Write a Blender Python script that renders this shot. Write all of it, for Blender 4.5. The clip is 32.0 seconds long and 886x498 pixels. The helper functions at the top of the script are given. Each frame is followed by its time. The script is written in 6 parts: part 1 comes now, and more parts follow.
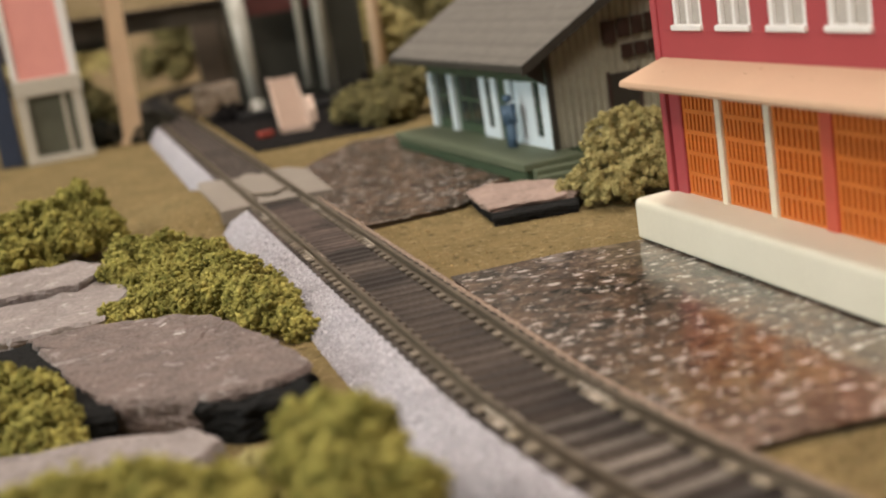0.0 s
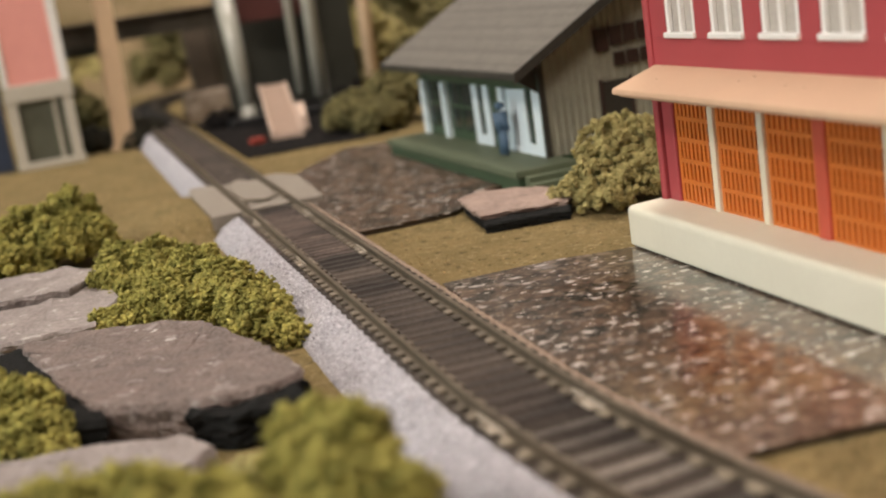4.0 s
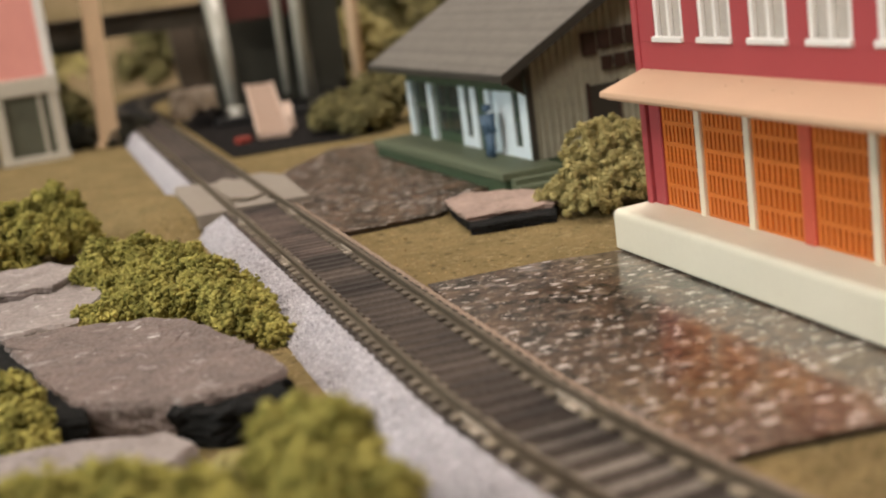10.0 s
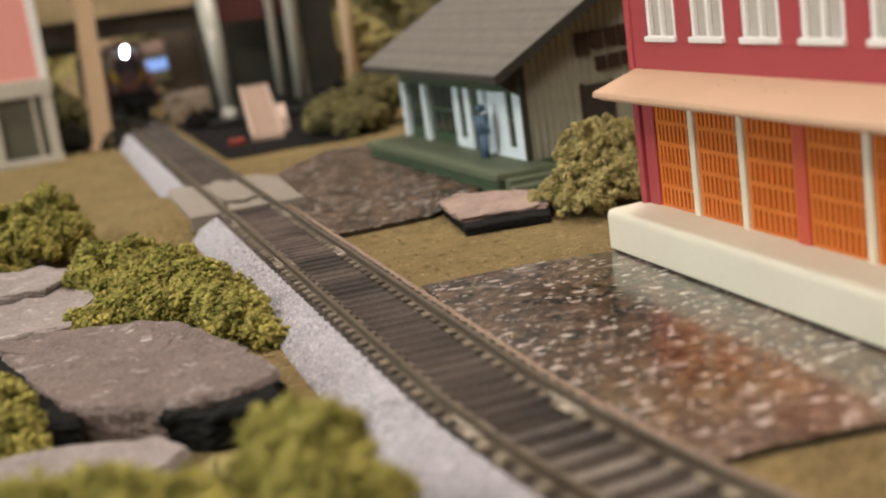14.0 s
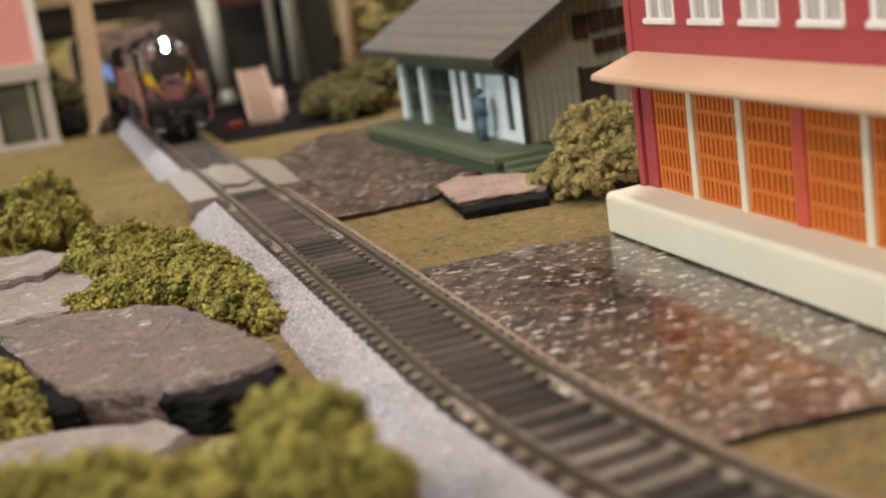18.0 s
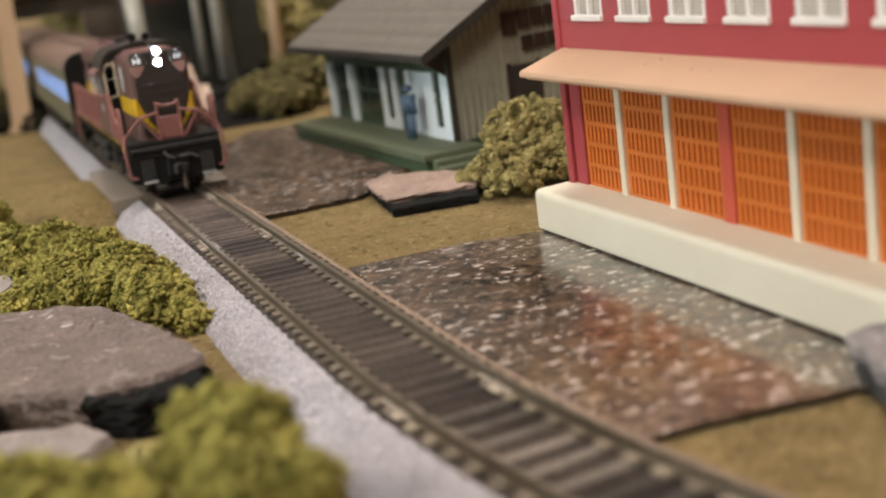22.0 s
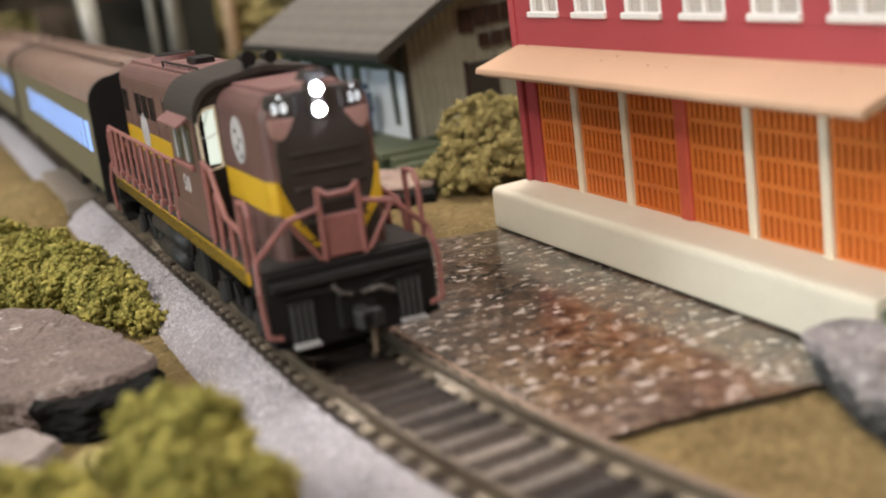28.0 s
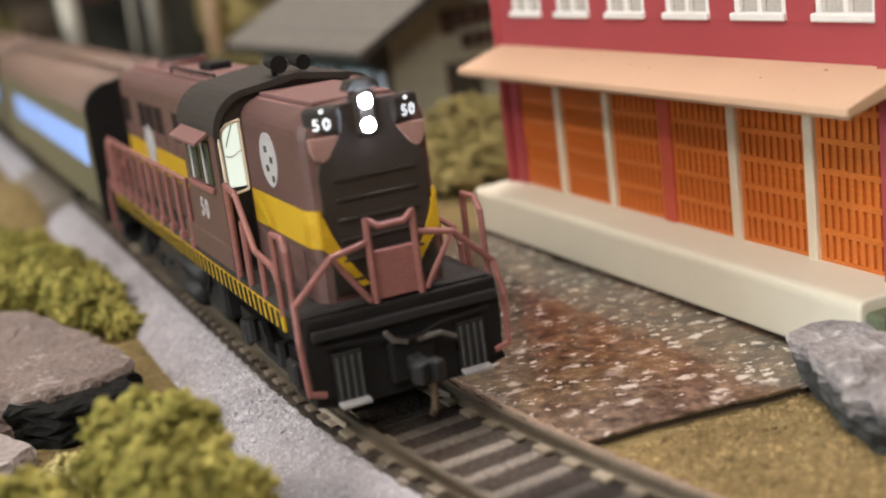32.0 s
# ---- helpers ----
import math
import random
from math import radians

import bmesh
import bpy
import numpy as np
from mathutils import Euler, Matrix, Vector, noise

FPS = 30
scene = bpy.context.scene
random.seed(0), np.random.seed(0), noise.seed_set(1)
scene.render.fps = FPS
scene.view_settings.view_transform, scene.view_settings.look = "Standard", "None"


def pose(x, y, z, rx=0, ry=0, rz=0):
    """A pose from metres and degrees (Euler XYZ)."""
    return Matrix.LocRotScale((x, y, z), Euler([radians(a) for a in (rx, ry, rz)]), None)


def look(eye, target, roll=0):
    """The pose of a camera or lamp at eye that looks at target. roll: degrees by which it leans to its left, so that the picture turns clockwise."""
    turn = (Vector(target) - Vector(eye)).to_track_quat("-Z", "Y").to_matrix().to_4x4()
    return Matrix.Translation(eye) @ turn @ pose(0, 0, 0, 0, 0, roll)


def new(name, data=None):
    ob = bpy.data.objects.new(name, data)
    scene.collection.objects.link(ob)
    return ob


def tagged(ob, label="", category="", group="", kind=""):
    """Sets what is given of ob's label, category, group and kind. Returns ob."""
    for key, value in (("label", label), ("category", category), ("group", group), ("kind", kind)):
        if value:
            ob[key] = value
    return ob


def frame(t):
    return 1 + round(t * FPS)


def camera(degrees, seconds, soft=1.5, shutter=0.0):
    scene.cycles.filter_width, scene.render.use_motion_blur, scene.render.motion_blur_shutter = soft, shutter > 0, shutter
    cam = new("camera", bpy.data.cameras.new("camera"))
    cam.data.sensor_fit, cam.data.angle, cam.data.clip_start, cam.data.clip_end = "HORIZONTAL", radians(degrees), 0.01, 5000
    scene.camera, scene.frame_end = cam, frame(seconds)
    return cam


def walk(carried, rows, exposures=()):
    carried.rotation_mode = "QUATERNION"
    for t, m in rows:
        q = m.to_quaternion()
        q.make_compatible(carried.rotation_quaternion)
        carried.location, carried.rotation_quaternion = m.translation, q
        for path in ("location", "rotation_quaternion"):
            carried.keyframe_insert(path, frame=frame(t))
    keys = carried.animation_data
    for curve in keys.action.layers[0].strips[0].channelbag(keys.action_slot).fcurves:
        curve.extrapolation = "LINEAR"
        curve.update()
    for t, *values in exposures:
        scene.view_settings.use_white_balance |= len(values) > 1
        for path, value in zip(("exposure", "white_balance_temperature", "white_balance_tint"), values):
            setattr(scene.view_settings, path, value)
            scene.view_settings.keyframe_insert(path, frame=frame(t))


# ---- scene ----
cam = camera(39.09, 32.0, soft=2.0)
PATH = [
    (0.0, look((-0.0657, -0.1497, 0.0812), (0.0131, 0.1320, 0.0146), -8.72)),
    (0.5, look((-0.0656, -0.1496, 0.0809), (0.0138, 0.1320, 0.0145), -8.65)),
    (1.0, look((-0.0655, -0.1494, 0.0811), (0.0142, 0.1321, 0.0149), -8.67)),
    (1.5, look((-0.0655, -0.1496, 0.0811), (0.0145, 0.1319, 0.0151), -8.66)),
    (2.0, look((-0.0654, -0.1492, 0.0810), (0.0152, 0.1322, 0.0153), -8.56)),
    (2.5, look((-0.0655, -0.1494, 0.0810), (0.0153, 0.1320, 0.0156), -8.55)),
    (3.0, look((-0.0655, -0.1491, 0.0807), (0.0156, 0.1323, 0.0155), -8.47)),
    (3.5, look((-0.0658, -0.1493, 0.0810), (0.0155, 0.1321, 0.0160), -8.44)),
    (5.5, look((-0.0666, -0.1483, 0.0800), (0.0157, 0.1324, 0.0133), -8.09)),
    (6.0, look((-0.0667, -0.1484, 0.0799), (0.0160, 0.1320, 0.0128), -7.82)),
    (6.5, look((-0.0663, -0.1487, 0.0802), (0.0169, 0.1316, 0.0131), -7.68)),
    (7.0, look((-0.0664, -0.1485, 0.0801), (0.0173, 0.1317, 0.0131), -7.62)),
    (7.5, look((-0.0665, -0.1485, 0.0801), (0.0172, 0.1317, 0.0131), -7.46)),
    (8.0, look((-0.0668, -0.1488, 0.0801), (0.0176, 0.1313, 0.0136), -7.51)),
    (8.5, look((-0.0665, -0.1487, 0.0801), (0.0180, 0.1314, 0.0140), -7.40)),
    (9.0, look((-0.0664, -0.1489, 0.0803), (0.0182, 0.1313, 0.0142), -7.46)),
    (9.5, look((-0.0664, -0.1487, 0.0803), (0.0186, 0.1314, 0.0148), -7.44)),
    (10.0, look((-0.0663, -0.1488, 0.0803), (0.0187, 0.1315, 0.0154), -7.50)),
    (10.5, look((-0.0662, -0.1489, 0.0806), (0.0193, 0.1315, 0.0166), -7.65)),
    (11.0, look((-0.0663, -0.1488, 0.0804), (0.0194, 0.1316, 0.0166), -7.67)),
    (11.5, look((-0.0662, -0.1486, 0.0803), (0.0195, 0.1317, 0.0165), -7.64)),
    (12.0, look((-0.0662, -0.1486, 0.0803), (0.0196, 0.1317, 0.0166), -7.64)),
    (12.5, look((-0.0662, -0.1486, 0.0803), (0.0196, 0.1317, 0.0165), -7.59)),
    (13.0, look((-0.0662, -0.1484, 0.0800), (0.0200, 0.1318, 0.0163), -7.54)),
    (13.5, look((-0.0660, -0.1484, 0.0802), (0.0201, 0.1318, 0.0163), -7.57)),
    (14.0, look((-0.0654, -0.1481, 0.0802), (0.0205, 0.1319, 0.0153), -7.75)),
    (14.5, look((-0.0655, -0.1481, 0.0803), (0.0202, 0.1317, 0.0142), -7.89)),
    (16.5, look((-0.0655, -0.1480, 0.0802), (0.0198, 0.1314, 0.0118), -7.84)),
    (17.0, look((-0.0655, -0.1483, 0.0804), (0.0199, 0.1311, 0.0119), -7.94)),
    (17.5, look((-0.0654, -0.1482, 0.0803), (0.0199, 0.1311, 0.0117), -7.98)),
    (18.0, look((-0.0654, -0.1480, 0.0802), (0.0201, 0.1312, 0.0114), -7.91)),
    (18.5, look((-0.0653, -0.1480, 0.0802), (0.0203, 0.1312, 0.0115), -7.95)),
    (19.0, look((-0.0649, -0.1466, 0.0795), (0.0236, 0.1316, 0.0105), -7.97)),
    (19.5, look((-0.0649, -0.1464, 0.0795), (0.0255, 0.1312, 0.0101), -7.91)),
    (20.0, look((-0.0645, -0.1458, 0.0792), (0.0311, 0.1298, 0.0091), -7.62)),
    (20.5, look((-0.0640, -0.1461, 0.0796), (0.0334, 0.1287, 0.0092), -7.71)),
    (21.0, look((-0.0639, -0.1460, 0.0796), (0.0349, 0.1283, 0.0090), -7.68)),
    (21.5, look((-0.0640, -0.1459, 0.0793), (0.0360, 0.1279, 0.0084), -7.56)),
    (22.0, look((-0.0645, -0.1460, 0.0794), (0.0365, 0.1274, 0.0081), -7.49)),
    (22.5, look((-0.0641, -0.1459, 0.0793), (0.0376, 0.1271, 0.0081), -7.36)),
    (23.0, look((-0.0638, -0.1456, 0.0792), (0.0389, 0.1271, 0.0079), -7.39)),
    (23.5, look((-0.0639, -0.1457, 0.0793), (0.0396, 0.1266, 0.0079), -7.39)),
    (24.0, look((-0.0635, -0.1459, 0.0796), (0.0407, 0.1261, 0.0077), -7.40)),
    (24.5, look((-0.0637, -0.1454, 0.0794), (0.0417, 0.1261, 0.0072), -7.30)),
    (25.0, look((-0.0636, -0.1456, 0.0795), (0.0424, 0.1257, 0.0073), -7.36)),
    (25.5, look((-0.0632, -0.1455, 0.0795), (0.0444, 0.1250, 0.0072), -7.47)),
    (27.5, look((-0.0633, -0.1453, 0.0791), (0.0458, 0.1247, 0.0068), -7.33)),
    (28.0, look((-0.0628, -0.1440, 0.0788), (0.0468, 0.1256, 0.0059), -7.40)),
    (28.5, look((-0.0624, -0.1437, 0.0784), (0.0479, 0.1257, 0.0059), -7.41)),
    (29.0, look((-0.0623, -0.1439, 0.0787), (0.0480, 0.1254, 0.0062), -7.43)),
    (29.5, look((-0.0617, -0.1421, 0.0782), (0.0490, 0.1270, 0.0055), -7.30)),
    (30.0, look((-0.0618, -0.1417, 0.0779), (0.0499, 0.1271, 0.0049), -7.19)),
    (30.5, look((-0.0617, -0.1416, 0.0778), (0.0503, 0.1270, 0.0048), -7.13)),
    (31.0, look((-0.0619, -0.1417, 0.0781), (0.0509, 0.1265, 0.0052), -7.08)),
    (31.5, look((-0.0615, -0.1416, 0.0779), (0.0515, 0.1266, 0.0051), -7.12)),
    (32.0, look((-0.0614, -0.1418, 0.0780), (0.0518, 0.1263, 0.0051), -7.26)),
]
walk(cam, PATH, [(0.0, -0.13, 6500, 10), (25.5, -0.14, 6450, 10), (27.5, 0.05, 6280, 10), (32.0, 0.10, 6280, 10)])

# ---- light ----
cam.data.dof.use_dof = True
cam.data.dof.aperture_fstop = 13.8
focus_mark = new("focus_mark")          # the place that the lens is focused on; it comes nearer as the train pulls in
focus_mark.empty_display_size = 0.005
cam.data.dof.focus_object = focus_mark
world = bpy.data.worlds.new("room_air")
scene.world = world
world.use_nodes = True
world.node_tree.nodes["Background"].inputs[0].default_value = (1.0, 0.86, 0.7, 1)
world.node_tree.nodes["Background"].inputs[1].default_value = 0.04


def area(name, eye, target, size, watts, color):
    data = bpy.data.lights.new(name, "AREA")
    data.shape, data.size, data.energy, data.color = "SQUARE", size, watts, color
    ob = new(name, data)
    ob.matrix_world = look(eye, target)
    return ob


# unseen lamps; the third is an added fill from behind the camera
area("unseen_room_lamp", (0.15, 0.45, 1.38), (0.1, 0.4, 0), 0.5, 13.0, (1.0, 0.87, 0.775))
area("unseen_room_lamp", (0.8, 0.9, 1.38), (0, 0.3, 0), 0.5, 9.0, (1.0, 0.88, 0.78))
area("unseen_room_lamp", (-0.6, -0.95, 1.38), (0, 0.3, 0), 0.5, 19.0, (1.0, 0.87, 0.76))
area("unseen_room_lamp", (-1.25, -0.45, 1.38), (0, 0.1, 0), 0.5, 28.0, (1.0, 0.87, 0.75))
# cool fill from the left; the window around it is added, unseen
area("side_fill_light", (-2.19, 0.1, 0.5), (0, 0.1, 0.35), 1.2, 25.0, (0.89, 1.0, 0.98))

# ---- materials ----
MM = 0.001


def mat(name, c1, c2=None, rough=0.6, scale=300.0, fine=2500.0, bump=0.15, metal=0.0, spec=0.4, depth=0.0004, c3=None, coat=0.0, spread=0.5, grain=0.3, world=False):
    m = bpy.data.materials.new(name)
    m.use_nodes = True
    nt = m.node_tree
    n, l = nt.nodes, nt.links
    b = n["Principled BSDF"]
    b.inputs["Roughness"].default_value = rough
    b.inputs["Metallic"].default_value = metal
    b.inputs["Specular IOR Level"].default_value = spec
    b.inputs["Coat Weight"].default_value = coat
    if c2 is None:
        c2 = tuple(v * 0.72 for v in c1)
    tc = n.new("ShaderNodeTexCoord")
    n1 = n.new("ShaderNodeTexNoise")
    n1.inputs["Scale"].default_value, n1.inputs["Detail"].default_value, n1.inputs["Roughness"].default_value = scale, 6.0, 0.65
    n2 = n.new("ShaderNodeTexNoise")
    n2.inputs["Scale"].default_value, n2.inputs["Detail"].default_value = fine, 3.0
    where = n.new("ShaderNodeNewGeometry").outputs["Position"] if world else tc.outputs["Object"]
    l.new(where, n1.inputs["Vector"])
    l.new(where, n2.inputs["Vector"])
    ramp = n.new("ShaderNodeValToRGB")
    ramp.color_ramp.elements[0].position, ramp.color_ramp.elements[1].position = 0.5 - spread * 0.3, 0.5 + spread * 0.3
    ramp.color_ramp.elements[0].color, ramp.color_ramp.elements[1].color = (*c2, 1), (*c1, 1)
    l.new(n1.outputs["Fac"], ramp.inputs["Fac"])
    out = ramp.outputs["Color"]
    r2 = n.new("ShaderNodeValToRGB")
    r2.color_ramp.elements[0].position, r2.color_ramp.elements[1].position = 0.35, 0.68
    tint = c3 or tuple(min(1.0, v * 1.2) for v in c1)
    dark = tuple(v * 0.7 for v in c2)
    r2.color_ramp.elements[0].color, r2.color_ramp.elements[1].color = (*dark, 1), (*tint, 1)
    l.new(n2.outputs["Fac"], r2.inputs["Fac"])
    mix = n.new("ShaderNodeMix")
    mix.data_type = "RGBA"
    mix.inputs[0].default_value = grain
    l.new(out, mix.inputs[6])
    l.new(r2.outputs["Color"], mix.inputs[7])
    l.new(mix.outputs[2], b.inputs["Base Color"])
    rr = n.new("ShaderNodeMapRange")
    rr.inputs["To Min"].default_value, rr.inputs["To Max"].default_value = max(0.03, rough - 0.1), min(1.0, rough + 0.12)
    l.new(n1.outputs["Fac"], rr.inputs["Value"])
    l.new(rr.outputs["Result"], b.inputs["Roughness"])
    if bump:
        bp = n.new("ShaderNodeBump")
        bp.inputs["Strength"].default_value, bp.inputs["Distance"].default_value = bump, depth
        l.new(n2.outputs["Fac"], bp.inputs["Height"])
        l.new(bp.outputs["Normal"], b.inputs["Normal"])
    return m


def glow(name, color, strength, base=(0.8, 0.8, 0.8)):
    m = bpy.data.materials.new(name)
    m.use_nodes = True
    b = m.node_tree.nodes["Principled BSDF"]
    b.inputs["Base Color"].default_value = (*base, 1)
    b.inputs["Emission Color"].default_value = (*color, 1)
    b.inputs["Emission Strength"].default_value = strength
    return m


def vary(m, amount=0.35):
    """Each object with the material gets its own brightness."""
    nt = m.node_tree
    b = nt.nodes["Principled BSDF"]
    src = b.inputs["Base Color"].links[0].from_socket
    info = nt.nodes.new("ShaderNodeObjectInfo")
    mr = nt.nodes.new("ShaderNodeMapRange")
    mr.inputs["To Min"].default_value, mr.inputs["To Max"].default_value = 1 - amount, 1 + amount
    hsv = nt.nodes.new("ShaderNodeHueSaturation")
    nt.links.new(info.outputs["Random"], mr.inputs["Value"])
    nt.links.new(mr.outputs["Result"], hsv.inputs["Value"])
    nt.links.new(src, hsv.inputs["Color"])
    nt.links.new(hsv.outputs["Color"], b.inputs["Base Color"])
    return m


def crumb_mat(name, c1, c2, lo=0.72, hi=1.22):
    m = mat(name, c1, c2, rough=0.9, scale=130, fine=900, bump=0.3, spec=0.15, spread=0.4)
    nt = m.node_tree
    b = nt.nodes["Principled BSDF"]
    src = b.inputs["Base Color"].links[0].from_socket
    geo = nt.nodes.new("ShaderNodeNewGeometry")
    mr = nt.nodes.new("ShaderNodeMapRange")
    mr.inputs["To Min"].default_value, mr.inputs["To Max"].default_value = lo, hi
    hsv = nt.nodes.new("ShaderNodeHueSaturation")
    nt.links.new(geo.outputs["Random Per Island"], mr.inputs["Value"])
    nt.links.new(mr.outputs["Result"], hsv.inputs["Value"])
    nt.links.new(src, hsv.inputs["Color"])
    nt.links.new(hsv.outputs["Color"], b.inputs["Base Color"])
    return m


def flecked(m, scale, lo, color, amount=0.8, world=False, soft=0.06):
    """Small pale marks of a shape of their own over a material."""
    nt = m.node_tree
    b = nt.nodes["Principled BSDF"]
    src = b.inputs["Base Color"].links[0].from_socket
    tc = nt.nodes.new("ShaderNodeTexCoord")
    tx = nt.nodes.new("ShaderNodeTexNoise")
    tx.inputs["Scale"].default_value, tx.inputs["Detail"].default_value = scale, 4.0
    mr = nt.nodes.new("ShaderNodeMapRange")
    mr.inputs["From Min"].default_value, mr.inputs["From Max"].default_value, mr.inputs["To Max"].default_value = lo, lo + soft, amount
    mx = nt.nodes.new("ShaderNodeMix")
    mx.data_type = "RGBA"
    nt.links.new(nt.nodes.new("ShaderNodeNewGeometry").outputs["Position"] if world else tc.outputs["Object"], tx.inputs["Vector"])
    nt.links.new(tx.outputs["Fac"], mr.inputs["Value"])
    nt.links.new(mr.outputs["Result"], mx.inputs[0])
    nt.links.new(src, mx.inputs[6])
    mx.inputs[7].default_value = (*color, 1)
    nt.links.new(mx.outputs[2], b.inputs["Base Color"])
    return m


def card_mat(name="printed_card", coat=1.0, coat_rough=0.16, white=0.60, stains=True, ior=1.85):
    """Glossy printed card: dark and rusty brown earth with many pale flecks."""
    m = bpy.data.materials.new(name)
    m.use_nodes = True
    nt = m.node_tree
    n, l = nt.nodes, nt.links
    b = n["Principled BSDF"]
    b.inputs["Roughness"].default_value = 0.4
    b.inputs["Specular IOR Level"].default_value = 0.25
    b.inputs["Coat Weight"].default_value = coat
    b.inputs["Coat IOR"].default_value = ior
    b.inputs["Coat Roughness"].default_value = coat_rough
    tc = n.new("ShaderNodeTexCoord")

    def cloud(scale, detail, lo, hi, c0, c1, offset=0.0):
        mp = n.new("ShaderNodeMapping")
        mp.inputs["Location"].default_value = (offset, offset * 0.7, 0)
        tx = n.new("ShaderNodeTexNoise")
        tx.inputs["Scale"].default_value, tx.inputs["Detail"].default_value, tx.inputs["Roughness"].default_value = scale, detail, 0.6
        rp = n.new("ShaderNodeValToRGB")
        rp.color_ramp.elements[0].position, rp.color_ramp.elements[1].position = lo, hi
        rp.color_ramp.elements[0].color, rp.color_ramp.elements[1].color = (*c0, 1), (*c1, 1)
        l.new(tc.outputs["Object"], mp.inputs["Vector"])
        l.new(mp.outputs["Vector"], tx.inputs["Vector"])
        l.new(tx.outputs["Fac"], rp.inputs["Fac"])
        return rp.outputs["Color"], tx.outputs["Fac"]

    def over(fac, under, top):
        mx = n.new("ShaderNodeMix")
        mx.data_type = "RGBA"
        l.new(fac, mx.inputs[0])
        l.new(under, mx.inputs[6])
        if isinstance(top, tuple):
            mx.inputs[7].default_value = (*top, 1)
        else:
            l.new(top, mx.inputs[7])
        return mx.outputs[2]

    def spot(x, y, r):
        """A round printed stain, in the card's own space, with a ragged rim."""
        mp = n.new("ShaderNodeMapping")
        mp.inputs["Location"].default_value = (-x / r, -y / r, 0)
        mp.inputs["Scale"].default_value = (1000.0 / r, 1000.0 / r, 0)
        gr = n.new("ShaderNodeTexGradient")
        gr.gradient_type = "SPHERICAL"
        nz = n.new("ShaderNodeTexNoise")
        nz.inputs["Scale"].default_value, nz.inputs["Detail"].default_value = 110.0, 6.0
        mu = n.new("ShaderNodeMath")
        mu.operation = "MULTIPLY"
        rp = n.new("ShaderNodeMapRange")
        rp.inputs["From Min"].default_value, rp.inputs["From Max"].default_value = 0.06, 0.38
        l.new(tc.outputs["Object"], mp.inputs["Vector"])
        l.new(tc.outputs["Object"], nz.inputs["Vector"])
        l.new(mp.outputs["Vector"], gr.inputs["Vector"])
        l.new(gr.outputs["Fac"], mu.inputs[0])
        l.new(nz.outputs["Fac"], mu.inputs[1])
        l.new(mu.outputs["Value"], rp.inputs["Value"])
        return rp.outputs["Result"]

    base, _ = cloud(150, 7, 0.44, 0.62, (0.009, 0.006, 0.004), (0.105, 0.06, 0.036))
    rust, _ = cloud(330, 6, 0.41, 0.61, (0.022, 0.011, 0.006), (0.17, 0.09, 0.046), 1.3)
    mauve, _ = cloud(300, 6, 0.41, 0.61, (0.04, 0.029, 0.023), (0.215, 0.158, 0.125), 8.0)
    col = over(spot(2, 60, 26), base, mauve) if stains else base
    tan, _ = cloud(260, 6, 0.40, 0.62, (0.03, 0.018, 0.009), (0.27, 0.185, 0.10), 3.0)
    col = over(spot(-14, -44, 40), col, tan) if stains else col
    col = over(spot(-4, -22, 32), col, rust) if stains else col
    col = over(spot(-14, -64, 26), col, mauve) if stains else col
    grit, gf = cloud(560, 4, 0.53, 0.66, (0, 0, 0), (0.5, 0.5, 0.5), 2.0)
    col = over(grit, col, (0.36, 0.27, 0.20))

    def specks(scale, radius, keep, offset):
        """Scattered printed specks, a little longer than wide, some left out."""
        mp = n.new("ShaderNodeMapping")
        mp.inputs["Location"].default_value = (offset, offset * 1.7, 0)
        mp.inputs["Rotation"].default_value = (0, 0, 0.35)
        mp.inputs["Scale"].default_value = (0.62, 1.0, 1.0)
        nz = n.new("ShaderNodeTexNoise")
        nz.inputs["Scale"].default_value, nz.inputs["Detail"].default_value = scale * 1.6, 2.0
        mx = n.new("ShaderNodeMix")
        mx.data_type = "VECTOR"
        mx.inputs[0].default_value = 0.0025
        vo = n.new("ShaderNodeTexVoronoi")
        vo.inputs["Scale"].default_value = scale
        rgb = n.new("ShaderNodeSeparateColor")
        some = n.new("ShaderNodeMath")
        some.operation = "LESS_THAN"
        some.inputs[1].default_value = keep
        near = n.new("ShaderNodeMapRange")
        near.inputs["From Min"].default_value, near.inputs["From Max"].default_value = radius, radius * 0.45
        mu = n.new("ShaderNodeMath")
        mu.operation = "MULTIPLY"
        l.new(tc.outputs["Object"], mp.inputs["Vector"])
        l.new(tc.outputs["Object"], nz.inputs["Vector"])
        l.new(mp.outputs["Vector"], mx.inputs[4])
        l.new(nz.outputs["Color"], mx.inputs[5])
        l.new(mx.outputs[1], vo.inputs["Vector"])
        l.new(vo.outputs["Color"], rgb.inputs["Color"])
        l.new(rgb.outputs["Red"], some.inputs[0])
        l.new(vo.outputs["Distance"], near.inputs["Value"])
        l.new(near.outputs["Result"], mu.inputs[0])
        l.new(some.outputs["Value"], mu.inputs[1])
        return mu.outputs["Value"]

    col = over(specks(330, 0.38, 0.28, 0.21), col, (white, white * 0.92, white * 0.86))
    col = over(specks(640, 0.40, 0.30, 0.57), col, (white * 1.1, white, white * 0.94))
    pale, _ = cloud(150, 3.0, 0.60, 0.72, (0, 0, 0), (0.5, 0.5, 0.5), 6.0)
    col = over(pale, col, (white * 0.8, white * 0.72, white * 0.68))
    l.new(col, b.inputs["Base Color"])
    bp = n.new("ShaderNodeBump")
    bp.inputs["Strength"].default_value, bp.inputs["Distance"].default_value = 0.25, 0.0002
    l.new(gf, bp.inputs["Height"])
    l.new(bp.outputs["Normal"], b.inputs["Normal"])
    return m


